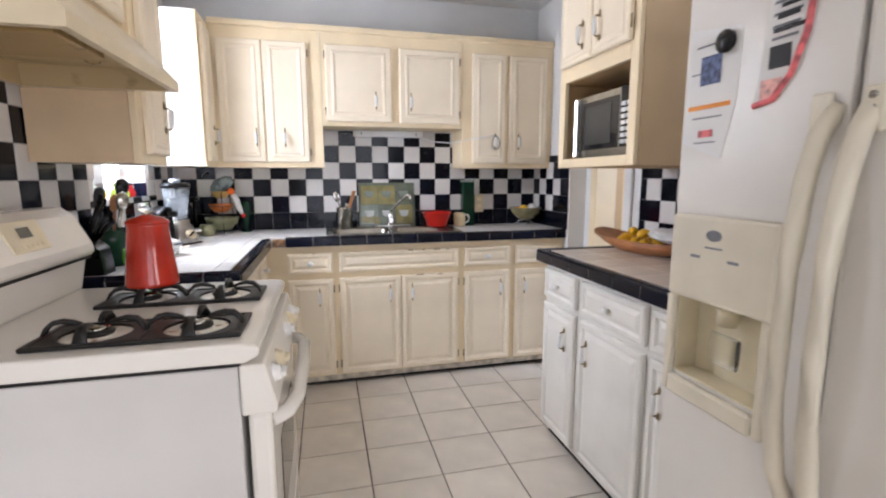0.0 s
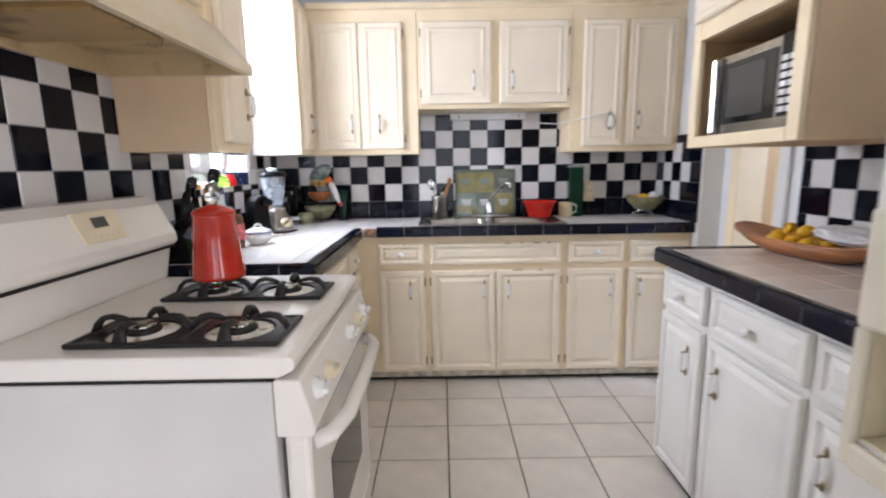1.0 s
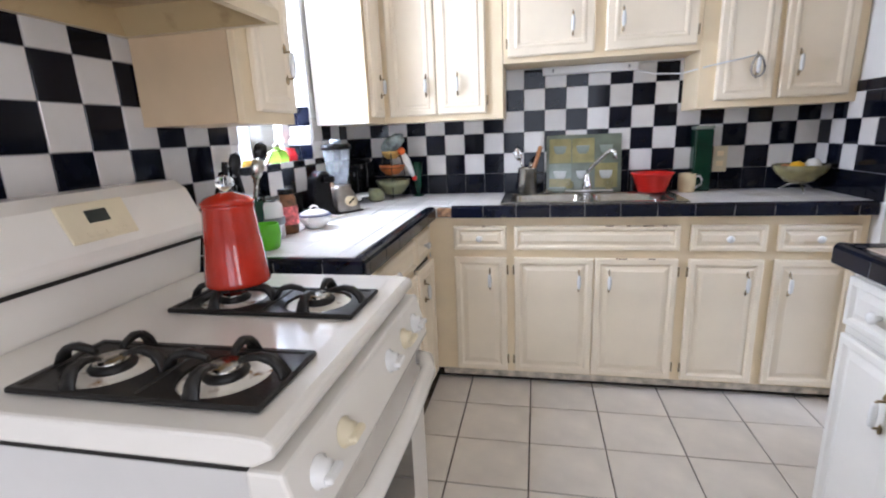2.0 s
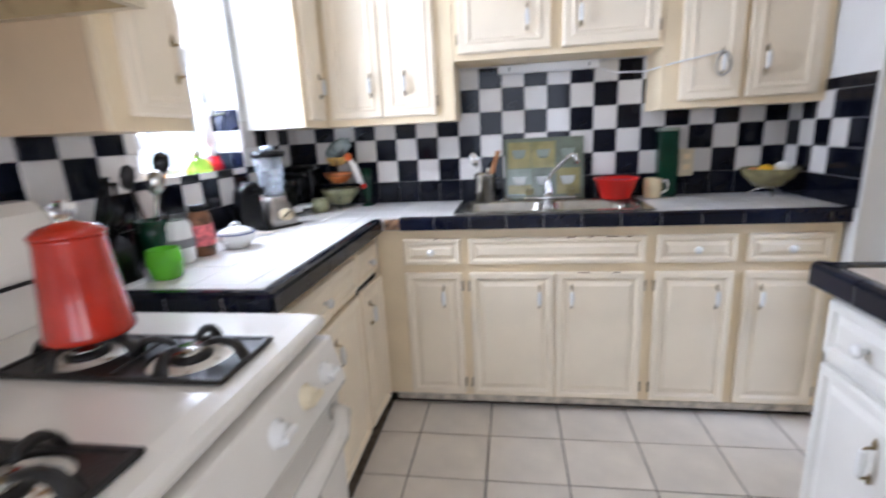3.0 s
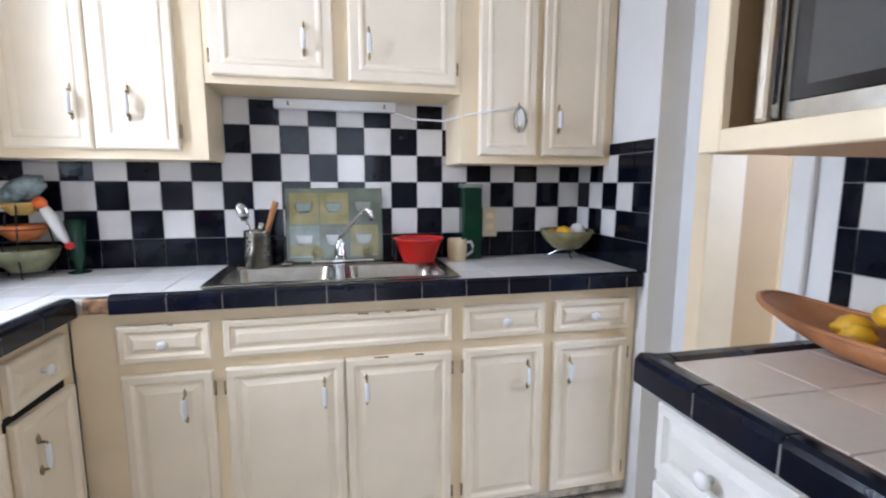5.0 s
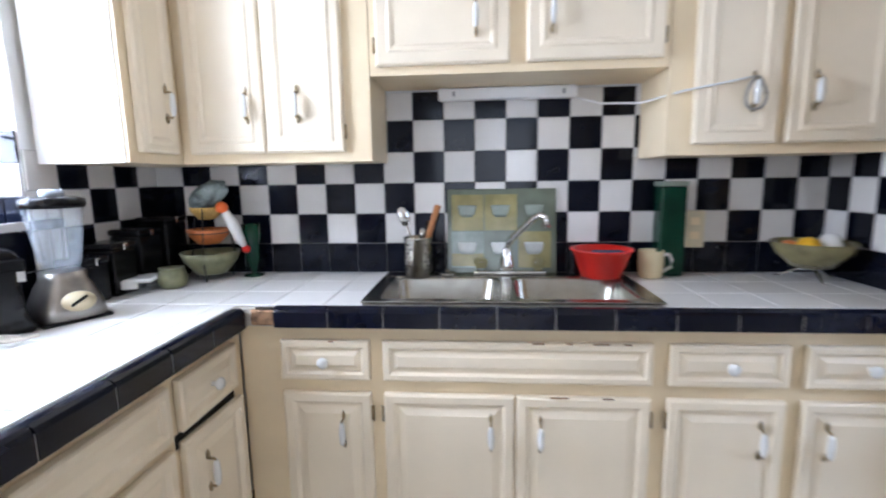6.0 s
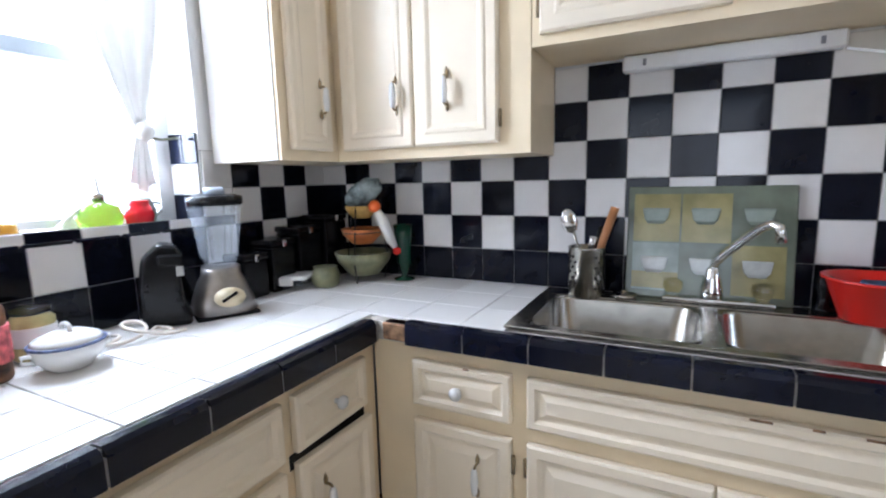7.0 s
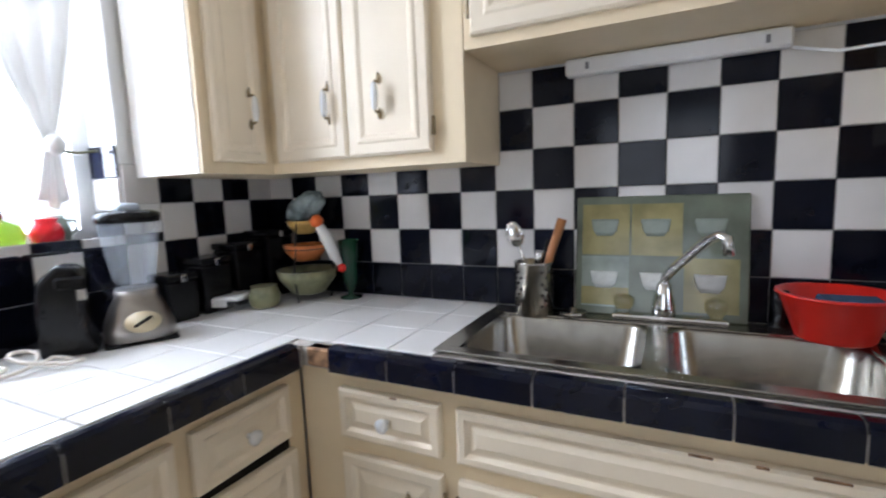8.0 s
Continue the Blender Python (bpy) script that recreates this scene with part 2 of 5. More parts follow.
slab("floor", -0.3, 4.2, BACK - 0.1, 0.2, -0.12, -0.006, FG, "off-white square floor tiles with dark joints")
slab("ceiling", -0.3, 4.2, BACK - 0.1, 0.2, CEILING, CEILING + 0.1, CEIL, "plain pale painted kitchen ceiling")
slab("wall_north", -0.2, 4.2, 0.0, 0.15, -0.006, CEILING, WALL, "grey-white painted wall behind the sink cabinets")
WY0, WY1, WZ0, WZ1 = -0.52, -1.11, 1.135, 2.08
bm = bmesh.new()
box(bm, -0.2, 0, WY0, 0.0, -0.006, CEILING)
box(bm, -0.2, 0, BACK, WY1, -0.006, CEILING)
box(bm, -0.2, 0, WY1, WY0, -0.006, WZ0 - 0.012)
box(bm, -0.2, 0, WY1, WY0, WZ1, CEILING)
solo("wall_west", bm, WALLW, "white painted wall with a bright kitchen window", "wall", "structure")
bm = bmesh.new()
box(bm, XE, XR + 0.12, -0.53, 0.0, -0.006, CEILING)
solo("wall_east_return", bm, WALLW, "short white wall end beside the sink counter", "wall", "structure")
DY0, DY1 = -0.66, -0.955
EW0, EW1 = -4.75, -3.45    # unseen opening behind the fridge, added for the fill lamp
bm = bmesh.new()
box(bm, XR, XR + 0.12, EW1, DY1, -0.006, CEILING)
box(bm, XR, XR + 0.12, BACK, EW0, -0.006, CEILING)
box(bm, XR, XR + 0.12, EW0, EW1, -0.006, 0.35)
box(bm, XR, XR + 0.12, EW0, EW1, 2.15, CEILING)
box(bm, XR, XR + 0.12, DY1, -0.53, 2.06, CEILING)
box(bm, XR, XR + 0.12, DY0, -0.53, -0.006, 2.06)
solo("wall_east", bm, WALLW, "white painted wall with a doorway to the hall", "wall", "structure")
bm = bmesh.new()
box(bm, -0.2, 0.5, BACK - 0.12, BACK, -0.006, CEILING)
box(bm, 2.1, 4.2, BACK - 0.12, BACK, -0.006, CEILING)
box(bm, 0.5, 2.1, BACK - 0.12, BACK, -0.006, 0.2)
box(bm, 0.5, 2.1, BACK - 0.12, BACK, 2.2, CEILING)
solo("wall_south", bm, WALLW, "white painted wall with a wide window", "wall", "structure")
slab("wall_hall_end", 3.95, 4.1, -3.2, 0.0, -0.006, CEILING, HALL, "tan painted hall wall")
slab("wall_hall_side", XR + 0.12, 3.95, -3.2, -3.05, -0.006, CEILING, HALL, "tan painted hall wall")

# door casing of the hall doorway
cas = thing("door_casing", "cream painted wooden casing round the hall doorway", "casing", kind="structure")
part("jamb", bx(XR - 0.018, XR + 0.125, DY0 - 0.014, DY0 + 0.052, 0, 2.06, bevel=0.004), CREAM, cas)
part("jamb", bx(XR - 0.018, XR + 0.125, DY1 - 0.002, DY1 + 0.014, 0, 2.06, bevel=0.003), CREAM, cas)
part("trim", bx(XR - 0.022, XR - 0.002, DY1 - 0.062, DY1 - 0.002, 0, 2.06, bevel=0.004), WALLW, cas)
part("head", bx(XR - 0.018, XR + 0.125, DY1, DY0, 2.06, 2.12, bevel=0.004), CREAM, cas)
hd = thing("hall_door", "tan painted door standing open in the hall", "door", kind="structure")
part("leaf", bx(XR + 0.135, XR + 0.46, -0.625, -0.585, 0.004, 2.03, bevel=0.003), HALL, hd)
shelf = thing("hall_shelf", "small cream wall shelf with ornaments in the hall", "shelf")
part("board", bx(3.83, 3.948, -1.35, -0.75, 1.22, 1.245, bevel=0.003), CREAM, shelf)
solo("small_picture", bx(3.92, 3.948, -0.62, -0.50, 1.10, 1.40, bevel=0.004), WOODR, "small dark picture hanging on the tan hall wall", "picture")
solo("ornament", lathe([(0.03, 0), (0.045, 0.05), (0.03, 0.1), (0.035, 0.13)], 14, (3.89, -1.1, 1.2455)), MUSTARD, "small mustard ornament on the hall shelf", "ornament")


# ---------- window ----------
win = thing("window_1", "white framed kitchen window with bright daylight outside", "window", kind="structure")
fr = bmesh.new()
box(fr, -0.17, -0.13, WY1, WY1 + 0.045, WZ0, WZ1)
box(fr, -0.17, -0.13, WY0 - 0.045, WY0, WZ0, WZ1)
box(fr, -0.17, -0.13, WY1 + 0.045, WY0 - 0.045, WZ0, WZ0 + 0.045)
box(fr, -0.17, -0.13, WY1 + 0.045, WY0 - 0.045, WZ1 - 0.045, WZ1)
part("window_frame", fr, WHITEPL, win)
part("meeting_rail", bx(-0.165, -0.125, WY1 + 0.045, WY0 - 0.045, 1.56, 1.60, bevel=0.004), mat("grey blue sash paint", (0.42, 0.47, 0.52), 0.4), win)
p = part("pane", bx(-0.152, -0.148, WY1 + 0.045, WY0 - 0.045, WZ0 + 0.045, 1.56), GLASS, win)
p.visible_shadow = False
p = part("pane", bx(-0.152, -0.148, WY1 + 0.045, WY0 - 0.045, 1.60, WZ1 - 0.045), GLASS, win)
p.visible_shadow = False
solo("backdrop_outdoors", bx(-1.6, -1.58, -3.2, 1.4, 0.2, 3.4), SKYGLOW, "bright overexposed daylight outside the window", "backdrop", kind="structure")
win2 = thing("window_2", "wide white framed window behind", "window", kind="structure")
part("window_frame", box(bx(0.5, 2.1, BACK - 0.08, BACK - 0.04, 0.2, 0.26), 1.27, 1.33, BACK - 0.08, BACK - 0.04, 0.26, 2.2), WHITEPL, win2)
solo("backdrop_yard", bx(-1.0, 3.6, BACK - 1.62, BACK - 1.6, 0.2, 3.4), glow("bright yard", (0.85, 0.95, 0.98), 2.0), "bright daylight outside the wide window", "backdrop", kind="structure")
# frame round the added opening that holds the side fill lamp
fill_win = thing("window_3", "white framed side opening added for fill light, out of view", "window", kind="structure")
part("window_frame", box(bx(XR + 0.09, XR + 0.12, EW0, EW1, 0.35, 0.40), XR + 0.09, XR + 0.12, EW0, EW1, 2.10, 2.15), WHITEPL, fill_win)
part("window_sill", bx(XR - 0.03, XR + 0.09, EW0 - 0.03, EW1 + 0.03, 0.351, 0.375, bevel=0.004), WHITEPL, fill_win)
cl = thing("ceiling_lamp", "round frosted ceiling lamp", "lamp")
part("base", lathe([(0.15, 0), (0.16, -0.02), (0.15, -0.03)], 24, (1.12, -1.55, CEILING - 0.001)), BRASS, cl)
part("shade", lathe([(0.14, 0), (0.13, -0.035), (0.08, -0.06), (0.0, -0.068)], 24, (1.12, -1.55, CEILING - 0.031)), glow("frosted lamp glass", (1.0, 0.84, 0.6), 4.0), cl)


# ---------- cabinet pieces ----------
def panel_face(w, h, t=0.02, margin=0.045, style=0):
    """A door or drawer front in x 0..w, z 0..h; its face points to -y, thickness t."""
    if style == 0:    # raised panel with a broad bevel
        rings = [(0, 0), (0, t - 0.004), (0.005, t), (margin * 0.55, t), (margin * 0.75, t - 0.009), (margin * 0.9, t - 0.009), (margin * 1.35, t - 0.002)]
    elif style == 1:  # flat slab with a fine applied moulding
        rings = [(0, 0), (0, t - 0.005), (0.006, t), (margin, t), (margin + 0.006, t + 0.0035), (margin + 0.014, t + 0.0035), (margin + 0.024, t - 0.002), (margin + 0.03, t - 0.002)]
    bm = bmesh.new()
    prev = None
    for o, y in rings:
        ring = [bm.verts.new(c) for c in ((o, -y, o), (w - o, -y, o), (w - o, -y, h - o), (o, -y, h - o))]
        if prev:
            for i in range(4):
                bm.faces.new((prev[i], prev[(i + 1) % 4], ring[(i + 1) % 4], ring[i]))
        else:
            bm.faces.new(ring[::-1])
        prev = ring
    bm.faces.new(prev)
    return bm


def pull(parent, x, z, y=-0.02, length=0.10):
    """A bail pull with a white ceramic grip, upright, on a face that points to -y."""
    h = length / 2
    ob = part("handle", lathe([(0.0045, -h * 0.66), (0.0075, -h * 0.5), (0.0095, 0), (0.0075, h * 0.5), (0.0045, h * 0.66)], 10, (x, y - 0.023, z)), CERAMIC, parent, "white ceramic grip on antique brass posts")
    for s in (-1, 1):
        bm = tube([(x, y + 0.001, z + s * h * 0.72), (x, y - 0.017, z + s * h * 0.74), (x, y - 0.023, z + s * h * 0.62)], 0.0034, 6)
        lathe([(0.0, -0.012), (0.0045, -0.006), (0.0055, 0.004), (0.003, 0.012), (0.0, 0.02)], 8, (x, y - 0.003, z + s * h * 0.85), bm)
        part("post", bm, BRASS, ob)
    return ob


def knob(parent, x, z, y=-0.02):
    bm = lathe([(0.006, 0), (0.006, 0.01), (0.015, 0.018), (0.016, 0.024), (0.010, 0.030), (0.0, 0.031)], 14)
    bmesh.ops.rotate(bm, verts=bm.verts, cent=(0, 0, 0), matrix=Matrix.Rotation(radians(90), 3, "X"))
    bmesh.ops.translate(bm, verts=bm.verts, vec=(x, y, z))
    part("knob", bm, CERAMIC, parent, "white ceramic knob")


def door(parent, x0, x1, z0, z1, style=0, handle=None, hz=None, swing=0.0, margin=0.045, knobbed=False, y=0.0, hinge=0, paint=None):
    """A front on the face plane y; handle: x of the pull; hinge: side whose small brass hinges show."""
    w = x1 - x0
    m = pose(x0, y - 0.002, z0) if not swing else pose(x0, y - 0.002, z0, 0, 0, swing)
    ob = part("drawer_front" if knobbed else "door", panel_face(w, z1 - z0, 0.02, margin, style), paint or CREAM2, parent, m=m)
    if handle is not None:
        pull(ob, handle - x0, (z1 - z0) * 0.5 if hz is None else hz - z0, -0.019)
    if knobbed:
        knob(ob, w / 2, (z1 - z0) / 2, -0.017)
    if hinge:
        hx = -0.004 if hinge < 0 else w + 0.004
        for zz in (0.06, z1 - z0 - 0.06):
            part("hinge", tube([(hx, -0.012, zz - 0.022), (hx, -0.012, zz + 0.022)], 0.0045, 6), BRASS, ob)
    return ob


# base cabinets under the sink: face plane y = FY
FY = CY + 0.045
sinkcab = thing("sink_cabinet", "cream painted sink base cabinet with raised-panel doors", "cabinet", at=pose(0, FY, 0))
bm = bmesh.new()
box(bm, CX - 0.045, XE - 0.003, 0.0, 0.02, 0.06, 0.862)
box(bm, CX - 0.05, XE - 0.003, 0.02, -FY - 0.002, 0.05, 0.60)
part("body", bm, CREAM, sinkcab)
# toe kick in near black: the shade under the doors is its colour
part("toe_kick", bx(CX - 0.05, XE - 0.003, 0.03, 0.06, 0.0, 0.05), GAP_SHADE, sinkcab, "toe kick with its shade in near-black colour")
part("bottom_rail", bx(CX + 0.0, XE - 0.003, -0.003, 0.02, 0.03, 0.062, bevel=0.002), mat("scuffed rail paint", (0.55, 0.49, 0.40), 0.5, var=0.25, scale=20), sinkcab, "scuffed worn bottom rail")
for x0, x1 in ((0.662, 0.915), (0.952, 1.678), (1.722, 2.022), (2.065, 2.365)):
    door(sinkcab, x0, x1, 0.703, 0.818, 0, knobbed=x1 - x0 < 0.5, margin=0.032)
for x0, x1, hx, hg in ((0.662, 0.915, 0.835, 1), (0.952, 1.314, 1.25, -1), (1.320, 1.678, 1.385, 1), (1.722, 2.022, 1.96, -1), (2.065, 2.365, 2.125, 1)):
    door(sinkcab, x0, x1, 0.075, 0.664, 0, handle=hx, hz=0.555, hinge=hg)

# bare wood where the paint has chipped
random.seed(3)
for cx, cz, w in ((1.36, 0.820, 0.035), (1.45, 0.8205, 0.018), (1.52, 0.820, 0.045), (1.60, 0.8195, 0.02), (1.41, 0.667, 0.05), (1.55, 0.6665, 0.03), (0.80, 0.8195, 0.016)):
    part("paint_chip", bx(cx, cx + w, -0.0235, -0.0195, cz - 0.005, cz - 0.0005, bevel=0.0015), WOODR, sinkcab, "chipped paint showing brown wood")

# base cabinets under the window: face plane x = CX - 0.05, looking to +x
wincab = thing("window_cabinet", "cream painted base cabinet with drawers and a door ajar", "cabinet", at=pose(CX - 0.05, 0, 0, 0, 0, 90))
# local x runs along world y; local -y is world +x
bm = bmesh.new()
box(bm, LN + 0.002, FY - 0.003, 0.0, 0.02, 0.05, 0.862)
box(bm, LN + 0.002, FY - 0.003, 0.02, CX - 0.055, 0.05, 0.86)
part("body", bm, CREAM, wincab)
part("toe_kick", bx(LN + 0.002, FY - 0.003, 0.03, 0.06, 0.0, 0.05), GAP_SHADE, wincab)
for a, b in ((LN + 0.03, -0.80), (-0.765, -0.525)):
    door(wincab, a, b, 0.70, 0.824, 0, knobbed=True, margin=0.034)
door(wincab, LN + 0.03, -1.13, 0.075, 0.675, 0, handle=-1.18, hz=0.56)
door(wincab, -1.125, -0.80, 0.075, 0.675, 0, handle=-1.075, hz=0.56)
ajar = door(wincab, -0.765, -0.525, 0.075, 0.675, 0, handle=-0.70, hz=0.56, swing=-3.0)
# thin black strip that paints the shade of the gap above the door
part("shade_strip", bx(-0.775, -0.52, -0.0012, 0.0, 0.66, 0.694), GAP_SHADE, wincab, "black strip standing in for shade above the ajar door")

# right counter cabinets: face plane x = RX + 0.05, looking to -x
RY0, RY1 = -1.235, -2.27
rightcab = thing("right_cabinet", "white painted base cabinet with panel doors beside the fridge", "cabinet", at=pose(RX + 0.05, 0, 0, 0, 0, -90))
# local x runs along world -y; local -y is world -x
part("body", bx(-RY0 + 0.02, -RY1, 0.0, XR - RX - 0.055, 0.05, 0.862), PANEL, rightcab)
part("toe_kick", bx(-RY0 + 0.03, -RY1, 0.03, 0.06, 0.0, 0.05), GAP_SHADE, rightcab)
for a, b in ((1.27, 1.545), (1.592, 1.985), (2.02, 2.25)):
    door(rightcab, a, b, 0.70, 0.835, 0, knobbed=True, margin=0.034, paint=PANEL)
    door(rightcab, a, b, 0.075, 0.672, 0, handle=(b - 0.07) if a < 1.4 else (a + 0.06), hz=0.545, margin=0.04, paint=PANEL)


# ---------- counters ----------
def tiled(parent, name, cells, z, material, thick=0.006, gap=0.003):
    cache = {}
    for x0, x1, y0, y1 in cells:
        key = (round(x1 - x0, 4), round(y1 - y0, 4))
        if min(key) < 0.008:
            continue
        if key not in cache:
            cache[key] = to_mesh(name, bx(gap / 2, key[0] - gap / 2, gap / 2, key[1] - gap / 2, 0, thick, bevel=0.0012), material)
        ob = new(name, cache[key])
        ob.parent = parent
        ob.location = (x0, y0, z)


def grid(a0, a1, step, start):
    """Cuts a0..a1 at start + n * step."""
    cuts = [a0]
    n = math.ceil((a0 - start) / step + 1e-6)
    while start + n * step < a1 - 1e-6:
        cuts.append(start + n * step)
        n += 1
    cuts.append(a1)
    return list(zip(cuts, cuts[1:]))


def edge_tile(length):
    """A rounded V-cap edge tile along x; front face to -y, top at z = 0."""
    out = [(-0.0, -0.052), (0.0, -0.010), (0.004, -0.001), (0.012, 0.004), (0.030, 0.003), (0.046, -0.001), (0.046, -0.012), (0.012, -0.014), (0.012, -0.052)]
    bm = prism([(y, z) for y, z in out], length)
    # prism runs along y; turn so that it runs along x with the front to -y
    for v in bm.verts:
        v.co = Vector((v.co.y, v.co.x, v.co.z))
    return bm


def edging(parent, a0, a1, m_of, step=0.152, skip=None):
    cache = {}
    for c0, c1 in grid(a0, a1, step, a0):
        if skip and skip[0] <= c0 < skip[1]:
            continue
        key = round(c1 - c0, 4)
        if key not in cache:
            cache[key] = to_mesh("edge_tile", edge_tile(key - 0.004), TN)
        ob = new("edge_tile", cache[key])
        ob.parent = parent
        ob.matrix_basis = m_of(c0)


SX0, SX1, SYF, SYB = 0.885, 1.72, -0.445, -0.03   # sink outline
ctr = thing("sink_counter", "white tiled counter with a navy tile edge round the sink", "counter")
bm = bmesh.new()
ZB = 0.863
for a in ((CX - 0.014, SX0 + 0.02, CY + 0.014, -0.002), (SX1 - 0.02, XE - 0.002, CY + 0.014, -0.002), (SX0 + 0.02, SX1 - 0.02, CY + 0.014, SYF + 0.02), (SX0 + 0.02, SX1 - 0.02, SYB - 0.02, -0.002), (0.002, CX - 0.014, LN + 0.016, -0.002)):
    box(bm, *a, ZB, Z0 - 0.006)
part("base", bm, GROUTW, ctr)
cells = []
for x0, x1 in grid(0.004, XE - 0.004, 0.1525, CX + 0.046):
    for ya, yb in grid(LN + 0.05, -0.012, 0.1525, CY + 0.046):
        xa, xb = x0, x1
        if yb < CY + 0.05 and xa > CX - 0.05:
            continue
        if xa >= SX0 - 0.02 and xb <= SX1 + 0.02 and ya >= SYF - 0.02:
            continue
        if ya < CY + 0.045:
            xb = min(xb, CX - 0.047)
        if yb > SYF and xa < SX0 < xb:
            xb = SX0 + 0.01
        if yb > SYF and xa < SX1 < xb:
            xa = SX1 - 0.01
        if xb - xa > 0.01:
            cells.append((xa, xb, ya, yb))
tiled(ctr, "tile", cells, Z0 - 0.006, CT)
edging(ctr, CX + 0.075, XE - 0.003, lambda a: pose(a, CY, Z0))
edging(ctr, -CY + 0.004, -LN - 0.012, lambda a: pose(CX, -a - 0.152, Z0, 0, 0, 90) if -a - 0.152 > LN else pose(CX, LN + 0.012, Z0, 0, 0, 90))
edging(ctr, 0.004, CX - 0.004, lambda a: pose(a, LN, Z0))
part("edge_grout", box(bx(CX + 0.075, XE - 0.004, CY + 0.0015, CY + 0.011, Z0 - 0.050, Z0 - 0.010), CX + 0.075, XE - 0.004, CY + 0.011, CY + 0.044, Z0 - 0.050, Z0 - 0.0005), GROUT, ctr)
part("edge_grout", box(bx(CX - 0.011, CX - 0.0015, LN + 0.012, CY + 0.002, Z0 - 0.050, Z0 - 0.010), CX - 0.044, CX - 0.011, LN + 0.012, CY + 0.002, Z0 - 0.050, Z0 - 0.0005), GROUT, ctr)
part("edge_grout", box(bx(0.006, CX - 0.012, LN + 0.0015, LN + 0.011, Z0 - 0.050, Z0 - 0.010), 0.006, CX - 0.012, LN + 0.011, LN + 0.044, Z0 - 0.050, Z0 - 0.0005), GROUT, ctr)
part("chipped_corner", bx(CX + 0.004, CX + 0.073, CY + 0.010, CY + 0.046, Z0 - 0.05, Z0 - 0.006, bevel=0.004), WOODR, ctr, "broken edge tile showing raw wood")

rctr = thing("right_counter", "white tiled side counter with a navy tile edge", "counter")
part("base", bx(RX + 0.014, XR - 0.002, RY1 + 0.002, RY0 - 0.014, ZB, Z0 - 0.006), GROUTW, rctr)
tiled(rctr, "tile", [(xa, xb, ya, yb) for xa, xb in grid(RX + 0.047, XR - 0.004, 0.1525, RX + 0.047) for ya, yb in grid(RY1 + 0.004, RY0 - 0.047, 0.1525, RY0 - 0.047)], Z0 - 0.006, mat("beige white counter tile", (0.66, 0.58, 0.50), 0.25, var=0.05, scale=7, random_value=0.03))
part("edge_grout", box(bx(RX + 0.0015, RX + 0.011, RY1 + 0.006, RY0 - 0.012, Z0 - 0.050, Z0 - 0.010), RX + 0.011, RX + 0.044, RY1 + 0.006, RY0 - 0.012, Z0 - 0.050, Z0 - 0.0005), GROUT, rctr)
edging(rctr, -RY0, -RY1 - 0.004, lambda a: pose(RX, -a, Z0, 0, 0, -90))
edging(rctr, -XR + 0.004, -RX, lambda a: pose(-a, RY0, Z0, 0, 0, 180))


# ---------- upper cabinets over the sink ----------
UB, UT, UY = 1.315, 2.105, -0.247
upl = thing("upper_cabinet", "cream painted upper corner cabinet with brass and ceramic pulls", "cabinet", group="upper cabinets", at=pose(0, UY, 0))
LX, LYF = 0.278, -0.48
bm = bmesh.new()
box(bm, LX, 0.89, 0.0, -UY - 0.002, UB, UT)
part("body", bm, CREAM, upl)
part("side_body", bx(0.012, LX - 0.001, LYF - UY, -UY - 0.002, UB, UT), CREAM, upl)
part("end_panel", bx(0.012, LX - 0.012, LYF - UY - 0.004, LYF - UY - 0.0005, UB, UT), PANEL, upl, "bright white painted end panel")
part("crown", bx(LX, 2.404, -0.018, 0.01, UT, UT + 0.035, bevel=0.006), CREAM, upl)
door(upl, 0.315, 0.56, UB + 0.03, UT - 0.07, 1, handle=0.512, hz=1.485, margin=0.03)
door(upl, 0.566, 0.81, UB + 0.03, UT - 0.07, 1, handle=0.670, hz=1.485, margin=0.03, hinge=1)
nd = part("door", panel_face(0.16, UT - UB - 0.08, 0.02, 0.022, 1), CREAM2, upl, m=pose(LX + 0.002, LYF - UY + 0.03, UB + 0.03, 0, 0, 90))
pull(nd, 0.11, 0.14, -0.019)
upm = thing("upper_cabinet", "cream painted short upper cabinet above the sink", "cabinet", group="upper cabinets", at=pose(0, UY, 0))
MB = 1.566
part("body", bx(0.893, 1.766, 0.0, -UY - 0.002, MB, UT), CREAM, upm)
door(upm, 0.915, 1.31, MB + 0.025, UT - 0.07, 1, handle=1.212, hz=1.715, margin=0.035, hinge=-1)
door(upm, 1.36, 1.745, MB + 0.025, UT - 0.07, 1, handle=1.430, hz=1.715, margin=0.035, hinge=1)
upr = thing("upper_cabinet", "cream painted upper cabinet with a cord looped on its pull", "cabinet", group="upper cabinets", at=pose(0, UY, 0))
part("body", bx(1.768, 2.403, 0.0, -UY - 0.002, UB, UT), CREAM, upr)
door(upr, 1.835, 2.065, UB + 0.03, UT - 0.07, 1, handle=1.99, hz=1.483, margin=0.03)
door(upr, 2.09, 2.36, UB + 0.03, UT - 0.07, 1, handle=2.155, hz=1.483, margin=0.03)

# strip light under the middle cabinet and its cord
strip = thing("strip_light", "white slim strip light under the cabinet", "light")
part("housing", bx(1.08, 1.55, -0.045, -0.009, MB - 0.044, MB - 0.003, bevel=0.005), WHITEPL, strip)
for xx in (1.13, 1.50):
    part("switch", bx(xx, xx + 0.008, -0.049, -0.044, MB - 0.032, MB - 0.016), GREYINK, strip)
